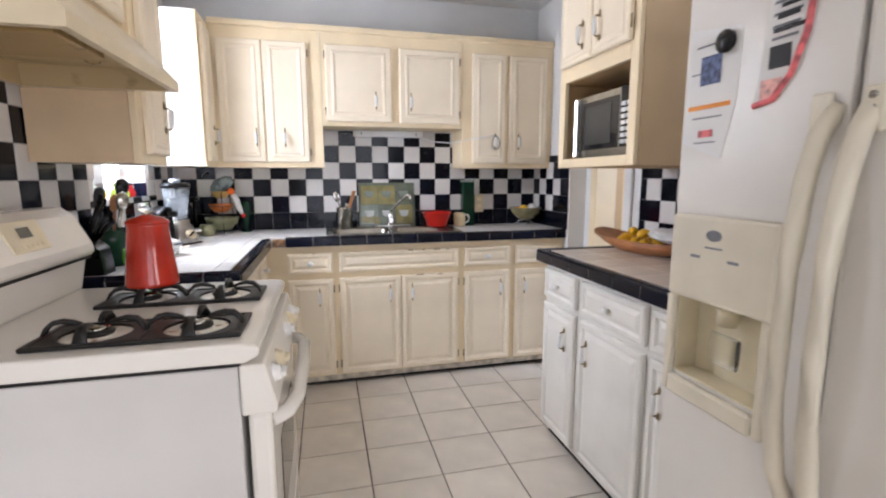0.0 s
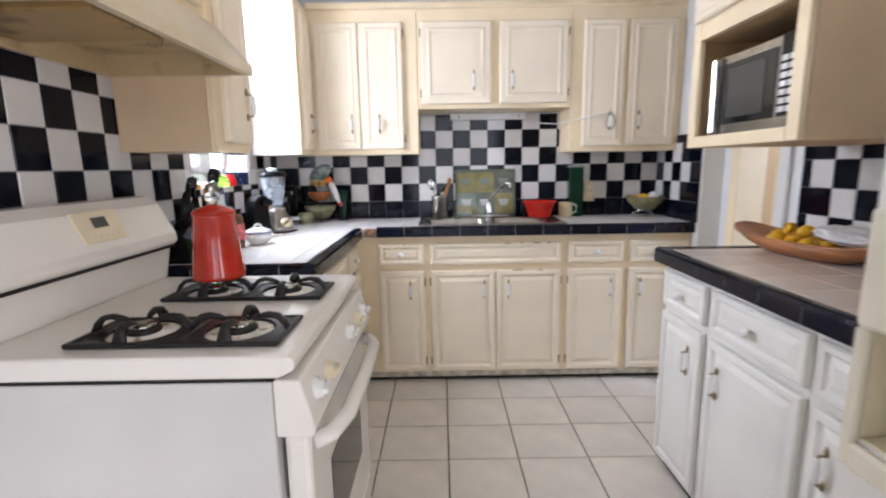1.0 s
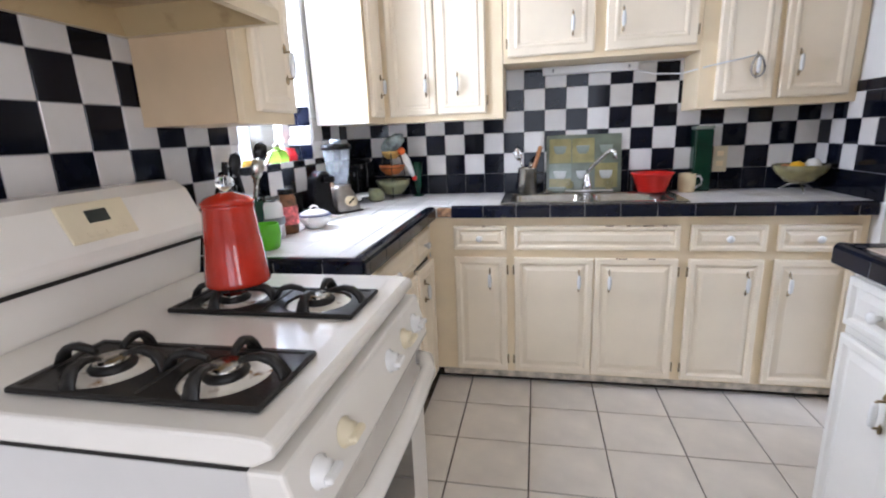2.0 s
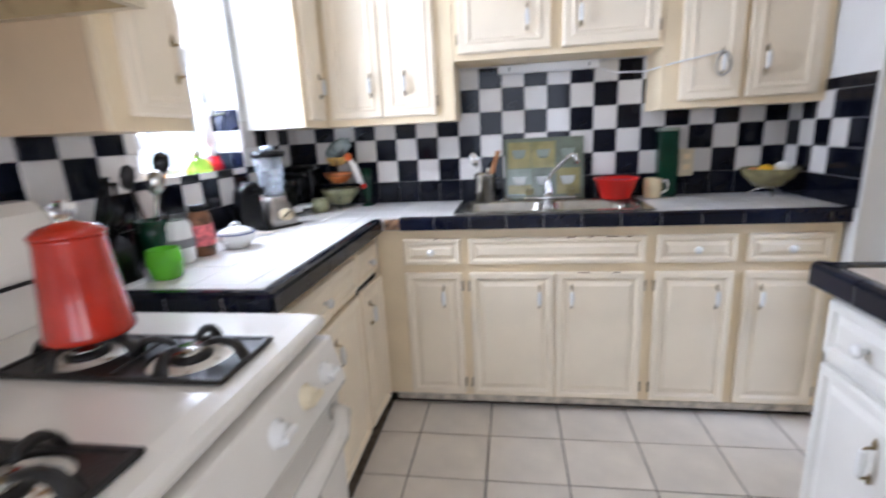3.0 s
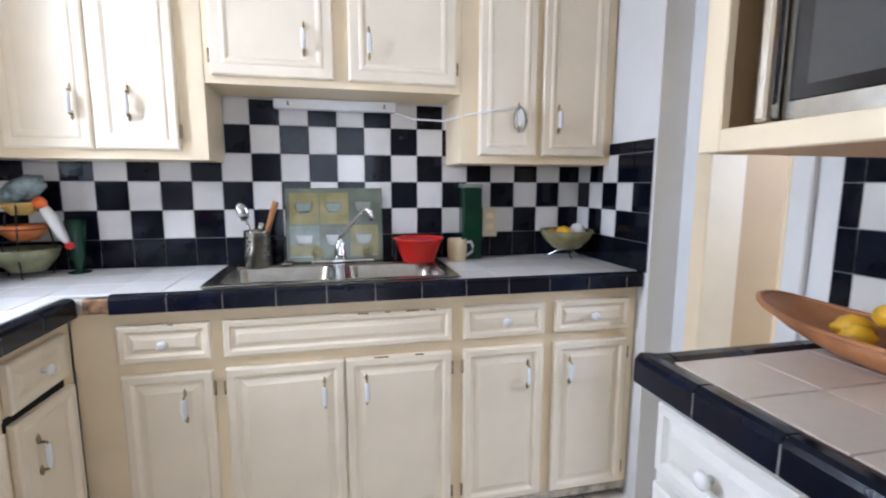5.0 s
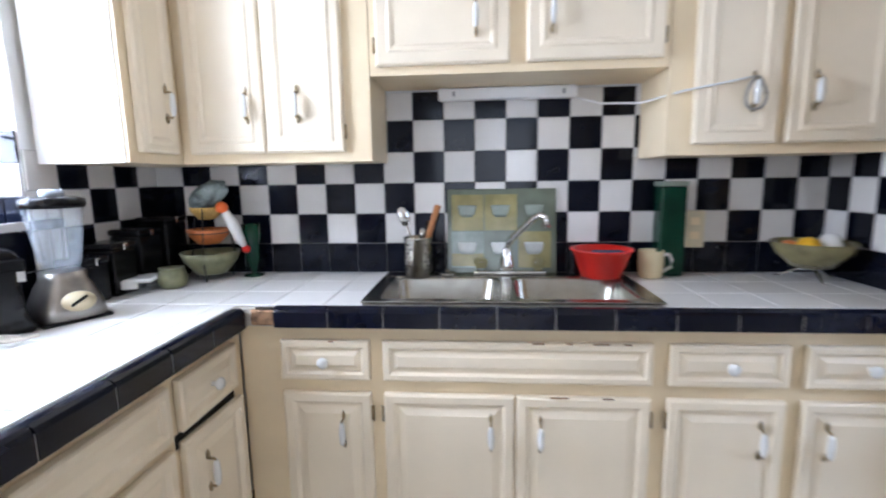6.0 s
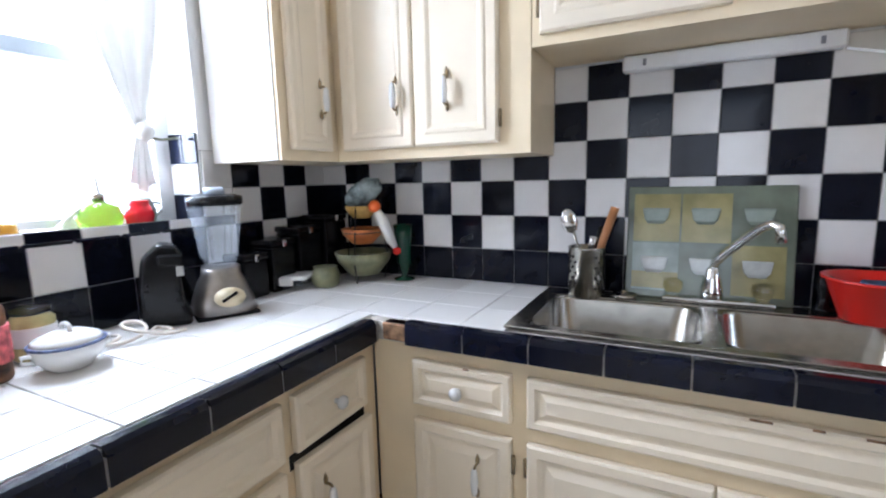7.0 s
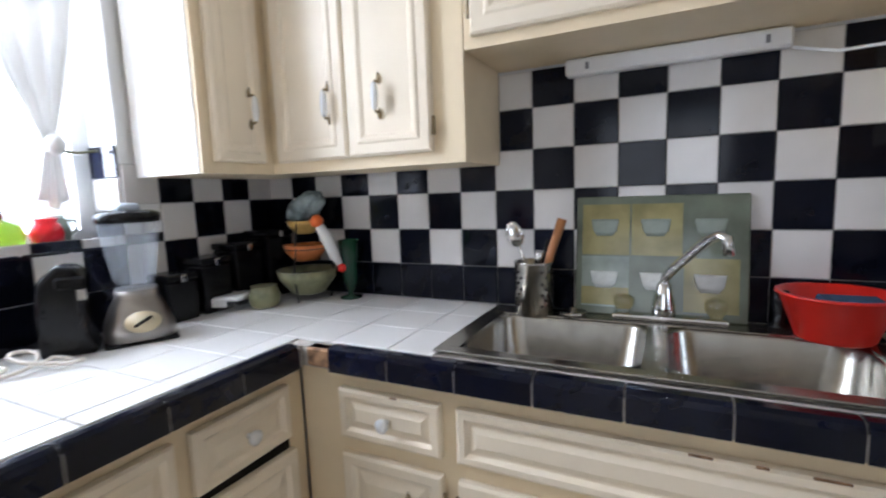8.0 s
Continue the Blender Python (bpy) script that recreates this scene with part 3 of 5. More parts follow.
pts = [(1.55, -0.03, MB - 0.045), (1.62, -0.06, MB - 0.07), (1.72, -0.15, MB - 0.085), (1.80, UY - 0.026, MB - 0.072), (1.90, UY - 0.028, MB - 0.055), (1.985, UY - 0.030, MB - 0.040)]
solo("cord", tube(pts, 0.0035, 6), WHITEPL, "thin white electric cord hung along the cabinets", "cord")
solo("pull_loop", tube([(1.99 + 0.026 * math.cos(a), UY - 0.038 + 0.008 * math.sin(2 * a), 1.480 + 0.044 * math.sin(a)) for a in [i * math.pi / 8 for i in range(17)]], 0.004, 6), mat("grey cord", (0.35, 0.33, 0.30), 0.6), "grey cord loop hanging on a cabinet pull", "cord")


# ---------- stove ----------
SD = 0.735     # front edge of the cooktop
ST = 0.893     # cooktop height
SW = SY0 - SY1
stove = thing("gas_stove", "white enamel gas stove with black iron grates", "stove", at=pose(0, SY1, 0))
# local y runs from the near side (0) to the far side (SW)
part("body", bx(0.03, 0.69, 0.004, SW - 0.004, 0.02, 0.844, bevel=0.004), ENAMEL_SHADED, stove, "plain white enamel side panels with shade in their colour")
part("foot", bx(0.08, 0.62, 0.03, SW - 0.03, 0.0, 0.02), GAP_SHADE, stove)
bm = prism([(0.03, 0.850), (SD - 0.03, 0.850), (SD, 0.865), (SD + 0.002, 0.885), (SD - 0.012, ST), (SD - 0.05, ST + 0.003), (0.10, ST + 0.003), (0.03, ST)], SW)
ease(part("cooktop", bm, ENAMEL, stove, "glossy white enamel cooktop"), 0.006)
part("seam", bx(0.03, SD - 0.04, 0.002, SW - 0.002, 0.844, 0.850), GAP_SHADE, stove)
bm = prism([(0.692, 0.728), (SD + 0.030, 0.728), (SD + 0.034, 0.745), (SD + 0.010, 0.846), (0.692, 0.846)], SW)
ease(part("control_panel", bm, ENAMEL, stove), 0.006)
part("oven_door", bx(0.702, SD + 0.018, 0.01, SW - 0.01, 0.20, 0.728, bevel=0.012, seg=2), ENAMEL, stove)
part("oven_window", bx(SD + 0.0165, SD + 0.020, 0.16, SW - 0.16, 0.36, 0.58), MWGLASS, stove, "dark oven window")
part("drawer", bx(0.702, SD + 0.016, 0.01, SW - 0.01, 0.035, 0.19, bevel=0.01, seg=2), ENAMEL, stove)
bm = tube([(SD + 0.012, 0.05, 0.69), (SD + 0.045, 0.07, 0.696), (SD + 0.066, 0.14, 0.70), (SD + 0.072, SW / 2, 0.702), (SD + 0.066, SW - 0.14, 0.70), (SD + 0.045, SW - 0.07, 0.696), (SD + 0.012, SW - 0.05, 0.69)], 0.019, 12)
part("oven_handle", bm, ENAMEL, stove)
for k, yy in enumerate((0.07, 0.16, SW / 2 + 0.06, SW - 0.17, SW - 0.08)):
    bm = lathe([(0.025, 0), (0.026, 0.004), (0.020, 0.009), (0.018, 0.020), (0.0, 0.021)], 20)
    box(bm, -0.006, 0.006, -0.021, 0.021, 0.018, 0.032, bevel=0.003)
    bmesh.ops.rotate(bm, verts=bm.verts, cent=(0, 0, 0), matrix=Matrix.Rotation(radians(84), 3, "Y"))
    kn = part("knob", bm, IVORY if k % 2 else CERAMIC, stove, "ivory control knob", m=pose(SD + 0.018, yy, 0.795))
# backguard
bm = prism([(x_, 0.893 + (z_ - 0.915) * 0.87) for x_, z_ in ((0.012, 0.90), (0.115, 0.915), (0.118, 0.93), (0.135, 1.03), (0.165, 1.06), (0.160, 1.09), (0.115, 1.195), (0.085, 1.222), (0.045, 1.225), (0.012, 1.20))], SW)
ease(part("backguard", bm, ENAMEL, stove, "white rounded backguard"), 0.012, 3)
part("vent_slot", bx(0.132, 0.1525, 0.01, SW - 0.01, 0.999, 1.008), GAP_SHADE, stove, "dark vent slot", m=None)
# clock on the sloping face
slope = math.degrees(math.atan2(0.045, 0.105))
ck = part("clock_panel", bx(-0.003, 0.004, 0, 0.16, 0, 0.085, bevel=0.002), IVORY, stove, "ivory clock panel", m=pose(0.150, 0.30, 1.062, 0, -slope, 0))
part("display", bx(0.0, 0.006, 0.055, 0.105, 0.038, 0.066), DARKSCREEN, ck, "dark grey display")
for i in range(6):
    part("button", bx(0.0, 0.006, 0.015 + 0.022 * i, 0.029 + 0.022 * i, 0.010, 0.020, bevel=0.001), IVORY, ck)

# burners and grates
def grate_plate(x0, x1, y0, y1, z, holes, r, thick=0.008):
    """A flat cast plate with a round opening for each burner."""
    bm = bmesh.new()
    n = 32
    xm = (x0 + x1) / 2
    for (cx, cy), (a, b) in zip(holes, ((x0, xm), (xm, x1))):
        top, low = [], []
        for k in range(n):
            t = 2 * math.pi * (k + 0.5) / n
            c, w = math.cos(t), math.sin(t)
            far = min(((b if c > 0 else a) - cx) / c if abs(c) > 1e-6 else 9, ((y1 if w > 0 else y0) - cy) / w if abs(w) > 1e-6 else 9)
            far = max(far, r + 0.002)
            for ring, zz in ((top, z + thick), (low, z)):
                ring.append((bm.verts.new((cx + r * c, cy + r * w, zz)), bm.verts.new((cx + far * c, cy + far * w, zz))))
        for k in range(n):
            m = (k + 1) % n
            bm.faces.new((top[k][0], top[k][1], top[m][1], top[m][0]))
            bm.faces.new((low[k][0], low[m][0], low[m][1], low[k][1]))
            bm.faces.new((top[k][0], top[m][0], low[m][0], low[k][0]))
            bm.faces.new((top[k][1], low[k][1], low[m][1], top[m][1]))
    for c0, c1, d0, d1 in ((x0 - 0.006, x1 + 0.006, y0 - 0.006, y0 + 0.008), (x0 - 0.006, x1 + 0.006, y1 - 0.008, y1 + 0.006), (x0 - 0.006, x0 + 0.010, y0, y1), (x1 - 0.010, x1 + 0.006, y0, y1), (xm - 0.010, xm + 0.010, y0, y1)):
        box(bm, c0, c1, d0, d1, z + 0.0005, z + thick + 0.003, bevel=0.003)
    return bm


def grate_finger(cx, cy, dx, dy, reach, z):
    """One broad arched finger, from the plate's edge up and in over the burner."""
    bm = bmesh.new()
    side = Vector((-dy, dx, 0))
    rings = []
    for f, h, w, t in ((1.0, 0.004, 0.017, 0.008), (0.93, 0.020, 0.014, 0.010), (0.80, 0.033, 0.010, 0.010), (0.60, 0.037, 0.0075, 0.009), (0.40, 0.033, 0.0065, 0.008), (0.26, 0.027, 0.005, 0.007)):
        c = Vector((cx + dx * reach * f, cy + dy * reach * f, z + h))
        rings.append([bm.verts.new(c + side * w * a + Vector((0, 0, t * b))) for a, b in ((-1, -0.6), (1, -0.6), (0.7, 0.5), (-0.7, 0.5))])
    for a, b in zip(rings, rings[1:]):
        for k in range(4):
            bm.faces.new((a[k], a[(k + 1) % 4], b[(k + 1) % 4], b[k])).smooth = True
    bm.faces.new(rings[0][::-1])
    bm.faces.new(rings[-1])
    return bm


for y0, y1 in ((0.050, 0.212), (0.376, 0.530)):
    x0, x1 = 0.275, 0.688
    cy = (y0 + y1) / 2
    centres = [((3 * x0 + x1) / 4, cy), ((x0 + 3 * x1) / 4, cy)]
    gr = part("grate", grate_plate(x0, x1, y0, y1, ST + 0.0036, centres, 0.0715), IRON, stove, "black cast-iron grate")
    for cx, cy in centres:
        b = part("burner", lathe([(0.070, 0.0), (0.0712, 0.002), (0.066, 0.003), (0.040, 0.0012), (0.036, 0.006), (0.0, 0.007)], 28, (cx, cy, ST + 0.0032)), BOWLCHROME, stove, "stained pale burner bowl")
        part("burner_head", lathe([(0.034, 0), (0.036, 0.006), (0.030, 0.012), (0.0, 0.012)], 22, (cx, cy, ST + 0.0095)), IRON, b)
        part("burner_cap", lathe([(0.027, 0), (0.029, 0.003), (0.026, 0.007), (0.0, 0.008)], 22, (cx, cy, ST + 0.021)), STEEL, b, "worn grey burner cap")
        for dx, dy, reach in ((-1, 0, (x1 - x0) / 4), (1, 0, (x1 - x0) / 4), (0, -1, (y1 - y0) / 2), (0, 1, (y1 - y0) / 2)):
            part("finger", grate_finger(cx, cy, dx, dy, reach, ST + 0.008), IRON, gr)

# red percolator on the far back burner
KX, KY, KZ = 0.392, -1.752, ST + 0.052
ket = thing("coffee_pot", "red enamel coffee pot with a glass knob on the stove", "coffee pot", at=pose(KX, KY, KZ) @ Matrix.Diagonal((0.88, 0.88, 0.91, 1)))
part("pot_body", lathe([(0.078, 0), (0.080, 0.004), (0.078, 0.012), (0.060, 0.185), (0.062, 0.190), (0.060, 0.194)], 36), REDENAMEL, ket)
part("lid", lathe([(0.063, 0.194), (0.064, 0.200), (0.050, 0.212), (0.020, 0.220), (0.018, 0.222)], 32), REDENAMEL, ket)
part("lid_knob", lathe([(0.012, 0.222), (0.014, 0.230), (0.022, 0.238), (0.022, 0.252), (0.010, 0.260), (0.0, 0.261)], 18), GLASS, ket, "clear glass knob")
part("pot_handle", tube([(-0.045, 0.045, 0.17), (-0.075, 0.075, 0.175), (-0.09, 0.09, 0.14), (-0.088, 0.088, 0.08), (-0.055, 0.055, 0.04)], 0.008, 10), REDENAMEL, ket)

# ---------- hood and the cabinets beside it ----------
HB = 1.522
hood = thing("range_hood", "cream enamel range hood with a greasy filter", "hood", at=pose(0, SY1, 0))
bm = bmesh.new()
n = [bm.verts.new(c) for c in ((0.012, 0, HB), (0.445, 0, HB), (0.445, SW, HB), (0.012, SW, HB), (0.012, 0, HB + 0.15), (0.34, 0, HB + 0.15), (0.445, 0, HB + 0.03), (0.34, SW, HB + 0.15), (0.445, SW, HB + 0.03), (0.012, SW, HB + 0.15))]
for f in ((0, 1, 6, 5, 4), (2, 3, 9, 7, 8), (1, 2, 8, 6), (6, 8, 7, 5), (4, 5, 7, 9), (0, 4, 9, 3)):
    bm.faces.new([n[i] for i in f])
inner = [bm.verts.new(c) for c in ((0.03, 0.02, HB), (0.425, 0.02, HB), (0.425, SW - 0.02, HB), (0.03, SW - 0.02, HB))]
for i in range(4):
    j = (i + 1) % 4
    bm.faces.new((n[i], n[j], inner[j], inner[i]))
part("canopy", bm, HOODMAT, hood)
bm = bmesh.new()
lip = [bm.verts.new((x, y, HB + 0.0004)) for x, y in ((0.03, 0.02), (0.425, 0.02), (0.425, SW - 0.02), (0.03, SW - 0.02))]
deep = [bm.verts.new((v.co.x * 0.9 + 0.02, v.co.y * 0.86 + SW * 0.07, HB + 0.055)) for v in lip]
for i in range(4):
    j = (i + 1) % 4
    bm.faces.new((lip[i], lip[j], deep[j], deep[i]))
bm.faces.new(deep)
# liner in a deeper tan than the canopy, with browner blotches
part("liner", bm, mat("tan hood liner", (0.42, 0.32, 0.17), 0.4, var=0.2, scale=9, stain=(0.26, 0.18, 0.08)), hood, "blotchy tan inside of the hood")
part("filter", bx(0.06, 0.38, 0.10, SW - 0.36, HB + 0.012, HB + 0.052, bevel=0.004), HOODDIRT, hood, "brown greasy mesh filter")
part("lamp_bulb", lathe([(0.0, -0.03), (0.016, -0.024), (0.02, -0.008), (0.012, 0.012)], 16, (0.33, SW - 0.30, HB + 0.042)), GLASS, hood, "small clear bulb")
hc = thing("hood_cabinet", "cream painted cabinet above the range hood", "cabinet", at=pose(0.30, 0, 0, 0, 0, 90))
part("body", bx(SY1, SY0 - 0.002, 0.0, 0.288, HB + 0.152, UT + 0.02), CREAM, hc)
door(hc, SY1 + 0.02, SY1 + SW / 2 - 0.005, HB + 0.19, UT - 0.03, 1, handle=SY1 + SW / 2 - 0.05, hz=HB + 0.28, margin=0.03)
door(hc, SY1 + SW / 2 + 0.005, SY0 - 0.03, HB + 0.19, UT - 0.03, 1, handle=SY1 + SW / 2 + 0.05, hz=HB + 0.28, margin=0.03)
lc = thing("spice_cabinet", "beige painted narrow upper cabinet beside the window", "cabinet", at=pose(0.295, 0, 0, 0, 0, 90))
LC0, LC1 = SY0 + 0.002, -1.27
part("body", bx(LC0, LC1, 0.0, 0.283, 1.30, UT + 0.02), BEIGE, lc)
part("face_frame", bx(LC0 - 0.0, LC1 + 0.002, -0.022, -0.001, 1.297, UT + 0.02, bevel=0.002), CREAM, lc)
door(lc, LC0 + 0.05, LC1 - 0.015, 1.33, UT - 0.03, 1, handle=LC0 + 0.20, hz=1.46, margin=0.022, y=-0.022)

# ---------- microwave cabinet ----------
MX, MY0, MY1, MZ = 1.93, -1.265, -1.81, 1.292
mc = thing("microwave_cabinet", "cream painted wall cabinet with an open microwave bay", "cabinet", at=pose(MX, 0, 0, 0, 0, -90))
# local x runs along -y; local y runs to +x
a0, a1, dp = -MY0, -MY1, XR - MX - 0.003
part("side_panel", bx(a0, a0 + 0.012, 0.02, dp, MZ, CEILING - 0.06), HALL, mc)
part("shelf", bx(a0 + 0.012, a1 - 0.012, 0.02, dp, MZ, MZ + 0.02), HALL, mc, "tan unpainted bay shelf")
part("shelf", bx(a0 + 0.012, a1 - 0.012, 0.02, dp, 1.655, 1.675), HALL, mc)
part("back_panel", bx(a0 + 0.012, a1 - 0.012, dp - 0.012, dp, MZ + 0.02, 1.655), HALL, mc, "tan unpainted bay back")
part("side_panel", bx(a1 - 0.012, a1, 0.02, dp, MZ, CEILING - 0.06), BEIGE, mc, "beige painted side panel")
fr = bmesh.new()
box(fr, a0, a0 + 0.045, 0, 0.019, MZ, CEILING - 0.06, bevel=0.002)
box(fr, a1 - 0.045, a1, 0, 0.019, MZ, CEILING - 0.06, bevel=0.002)
box(fr, a0 + 0.045, a1 - 0.045, 0, 0.019, MZ, MZ + 0.038, bevel=0.002)
box(fr, a0 + 0.045, a1 - 0.045, 0, 0.019, 1.655, 1.735, bevel=0.002)
box(fr, a0 + 0.045, a1 - 0.045, 0, 0.019, 2.30, CEILING - 0.06, bevel=0.002)
part("face_frame", fr, CREAM, mc)
am = (a0 + a1) / 2
door(mc, a0 + 0.03, am - 0.004, 1.715, 2.32, 1, handle=am - 0.06, hz=1.81, margin=0.02)
door(mc, am + 0.004, a1 - 0.035, 1.715, 2.32, 1, handle=am + 0.06, hz=1.81, margin=0.02, hinge=1)
mw = thing("microwave", "silver microwave oven with a dark glass door", "microwave", at=pose(MX + 0.045, 0, 0, 0, 0, -90))
m0, m1, z0 = a0 + 0.085, a1 - 0.052, MZ + 0.0215
part("casing", bx(m0, m1, 0.03, 0.36, z0 + 0.012, z0 + 0.275, bevel=0.004), BLACK, mw)
part("foot", bx(m0 + 0.03, m0 + 0.06, 0.06, 0.3, z0, z0 + 0.012), BLACK, mw)
part("foot", bx(m1 - 0.06, m1 - 0.03, 0.06, 0.3, z0, z0 + 0.012), BLACK, mw)
md = m1 - 0.105
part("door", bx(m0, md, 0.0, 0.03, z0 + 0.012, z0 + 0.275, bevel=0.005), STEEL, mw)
part("door_glass", bx(m0 + 0.04, md - 0.004, -0.003, 0.002, z0 + 0.05, z0 + 0.245, bevel=0.002), MWGLASS, mw, "dark glass door window")
part("door_mesh", bx(m0 + 0.07, md - 0.05, -0.0045, -0.0032, z0 + 0.07, z0 + 0.225), mat("microwave screen", (0.06, 0.06, 0.058), 0.2), mw)
part("door_handle", bx(m0 + 0.002, m0 + 0.03, -0.028, -0.001, z0 + 0.02, z0 + 0.268, bevel=0.008, seg=2), CHROME, mw, "bright chrome bar handle")
cp = part("control_panel", bx(md + 0.002, m1, 0.0, 0.03, z0 + 0.012, z0 + 0.275, bevel=0.003), BLACK, mw)
part("panel_foot", bx(md + 0.002, m1, -0.002, -0.0002, z0 + 0.012, z0 + 0.05), STEEL, mw)
for i in range(3):
    for j in range(7):
        part("button", bx(md + 0.012 + 0.03 * i, md + 0.036 + 0.03 * i, -0.004, 0.001, z0 + 0.062 + 0.023 * j, z0 + 0.078 + 0.023 * j, bevel=0.002), WHITEPL, cp)

# ---------- fridge ----------
RFX, RFY0, RFY1 = 1.70, -2.305, -3.19
fr = thing("fridge", "white side-by-side fridge with an ice dispenser", "fridge", at=pose(RFX, RFY0, 0, 0, 0, -90))
# local x runs along -y from the far edge; local y into the body
FS = 0.365
part("body", bx(0.004, 0.906, 0.075, 0.75, 0.03, 1.76, bevel=0.004), FRIDGE, fr)
part("base_grille", bx(0.01, 0.9, 0.06, 0.7, 0.0, 0.03), BLACK, fr)
fd = bmesh.new()
DZ0, DZ1, DX0, DX1 = 0.785, 0.972, 0.024, 0.258
box(fd, 0, DX0, 0.0, 0.07, 0.05, 1.755)
box(fd, DX1, FS - 0.004, 0.0, 0.07, 0.05, 1.755)
box(fd, DX0, DX1, 0.0, 0.07, DZ1, 1.755)
box(fd, DX0, DX1, 0.0, 0.07, 0.05, DZ0)
bmesh.ops.remove_doubles(fd, verts=fd.verts, dist=1e-5)
part("freezer_door", fd, FRIDGE, fr)
part("fridge_door", bx(FS + 0.004, 0.905, 0.0, 0.07, 0.05, 1.755, bevel=0.012, seg=2), FRIDGE, fr)
part("door_gap", bx(FS - 0.0035, FS + 0.0035, 0.02, 0.07, 0.05, 1.75), GAP_SHADE, fr)
di = part("dispenser", bx(0.004, 0.276, -0.014, 0.0, DZ1 + 0.002, 1.166, bevel=0.008, seg=2), FHANDLE, fr, "cream dispenser panel")
bz = bmesh.new()
box(bz, 0.004, 0.026, -0.014, 0.0, DZ0 - 0.05, DZ1 + 0.002, bevel=0.004)
box(bz, 0.256, 0.276, -0.014, 0.0, DZ0 - 0.05, DZ1 + 0.002, bevel=0.004)
box(bz, 0.026, 0.256, -0.02, 0.0, DZ0 - 0.05, DZ0 - 0.004, bevel=0.006)
part("bezel", bz, FHANDLE, di)
part("recess_back", bx(DX0 - 0.004, DX1 + 0.004, 0.062, 0.071, DZ0 - 0.01, DZ1 + 0.01), IVORY, di, "ivory dispenser recess")
part("recess_side", bx(DX0 - 0.004, DX0 + 0.004, 0.001, 0.061, DZ0 + 0.005, DZ1), IVORY, di)
part("recess_side", bx(DX1 - 0.004, DX1 + 0.004, 0.001, 0.061, DZ0 + 0.005, DZ1), IVORY, di)
part("drip_tray", bx(DX0, DX1, 0.001, 0.061, DZ0 - 0.004, DZ0 + 0.004, bevel=0.001), IVORY, di)
part("paddle", bx(0.10, 0.18, 0.022, 0.034, DZ0 + 0.05, DZ0 + 0.12, bevel=0.004), GLASS, di, "clear plastic paddle")
part("spout", lathe([(0.02, 0), (0.024, 0.03), (0.03, 0.045)], 14, (0.14, 0.03, DZ1 - 0.045)), IVORY, di)
part("logo_mark", lathe([(0.017, 0), (0.020, 0.0), (0.020, 0.0012), (0.017, 0.0012), (0.017, 0.0)], 24, squash=0.6), GREYINK, di, "oval grey printed mark", m=pose(0.13, -0.0142, 1.125, 90, 0, 0))
for i, (xx, ww) in enumerate(((0.108, 0.045), (0.07, 0.026), (0.17, 0.026))):
    part("print_bar", bx(xx, xx + ww, -0.0152, -0.0140, 1.096 if i == 0 else 1.072, 1.100 if i == 0 else 1.078), GREYINK, di)


def fridge_handle(x, s):
    pts = [(x + 0.002 * s, 0.004, 1.36), (x, -0.022, 1.32), (x, -0.042, 1.25), (x, -0.056, 1.12), (x, -0.060, 0.96), (x, -0.056, 0.82), (x, -0.04, 0.72), (x, 0.004, 0.63)]
    bm = tube(pts, 0.015, 10)
    for v in bm.verts:
        v.co.x = x + (v.co.x - x) * 1.15
    part("door_handle", bm, FHANDLE, fr, "cream bowed plastic handle")


fridge_handle(FS - 0.030, 1)
fridge_handle(FS + 0.030, -1)
part("handle_cap", bx(FS + 0.018, FS + 0.052, -0.012, 0.0, 1.315, 1.385, bevel=0.004), FHANDLE, fr, "cream handle mount with two screws")
part("handle_cap", bx(FS - 0.062, FS - 0.028, -0.012, 0.0, 1.315, 1.385, bevel=0.004), FHANDLE, fr)
for zz in (1.370, 1.350):
    part("screw", lathe([(0.006, 0), (0.006, 0.002), (0, 0.003)], 10), STEEL, fr, m=pose(FS + 0.035, -0.012, zz, 90, 0, 0))


def sheet(name, outline, material, label, category, m):
    """A thin sheet of paper in x, z with a slight bow."""
    bm = bmesh.new()
    a = [bm.verts.new((x, -0.0012 - 0.010 * max(0, 0.10 - z) ** 1.2, z)) for x, z in outline]
    bm.faces.new(a)
    r = bmesh.ops.extrude_face_region(bm, geom=bm.faces[:])
    for e in r["geom"]:
        if isinstance(e, bmesh.types.BMVert):
            e.co.y += 0.0008
    return solo(name, bm, material, label, category, m=m)


FM = pose(RFX, RFY0, 0, 0, 0, -90)
pp = sheet("leaflet", [(0.005, 1.325), (0.115, 1.287), (0.142, 1.40), (0.146, 1.545), (0.014, 1.568)], PAPER, "white printed leaflet held on the fridge by a magnet", "leaflet", FM)
for x0, x1, z0, z1, mt in ((0.045, 0.10, 1.445, 1.505, BLUEINK), (0.016, 0.13, 1.395, 1.404, ORANGEINK), (0.03, 0.09, 1.525, 1.529, GREYINK), (0.02, 0.045, 1.47, 1.473, GREYINK), (0.05, 0.09, 1.335, 1.35, PINKINK), (0.04, 0.10, 1.322, 1.325, GREYINK), (0.03, 0.11, 1.375, 1.378, GREYINK)):
    part("print_bar", bx(x0, x1, -0.0028, -0.0021, z0, z1), mt, pp)
solo("magnet", lathe([(0.0, 0), (0.022, 0.001), (0.023, 0.010), (0.018, 0.014), (0, 0.015)], 20), BLACK, "round black magnet on the fridge door", "magnet", m=FM @ pose(0.112, -0.0024, 1.522, 90, 0, 0))
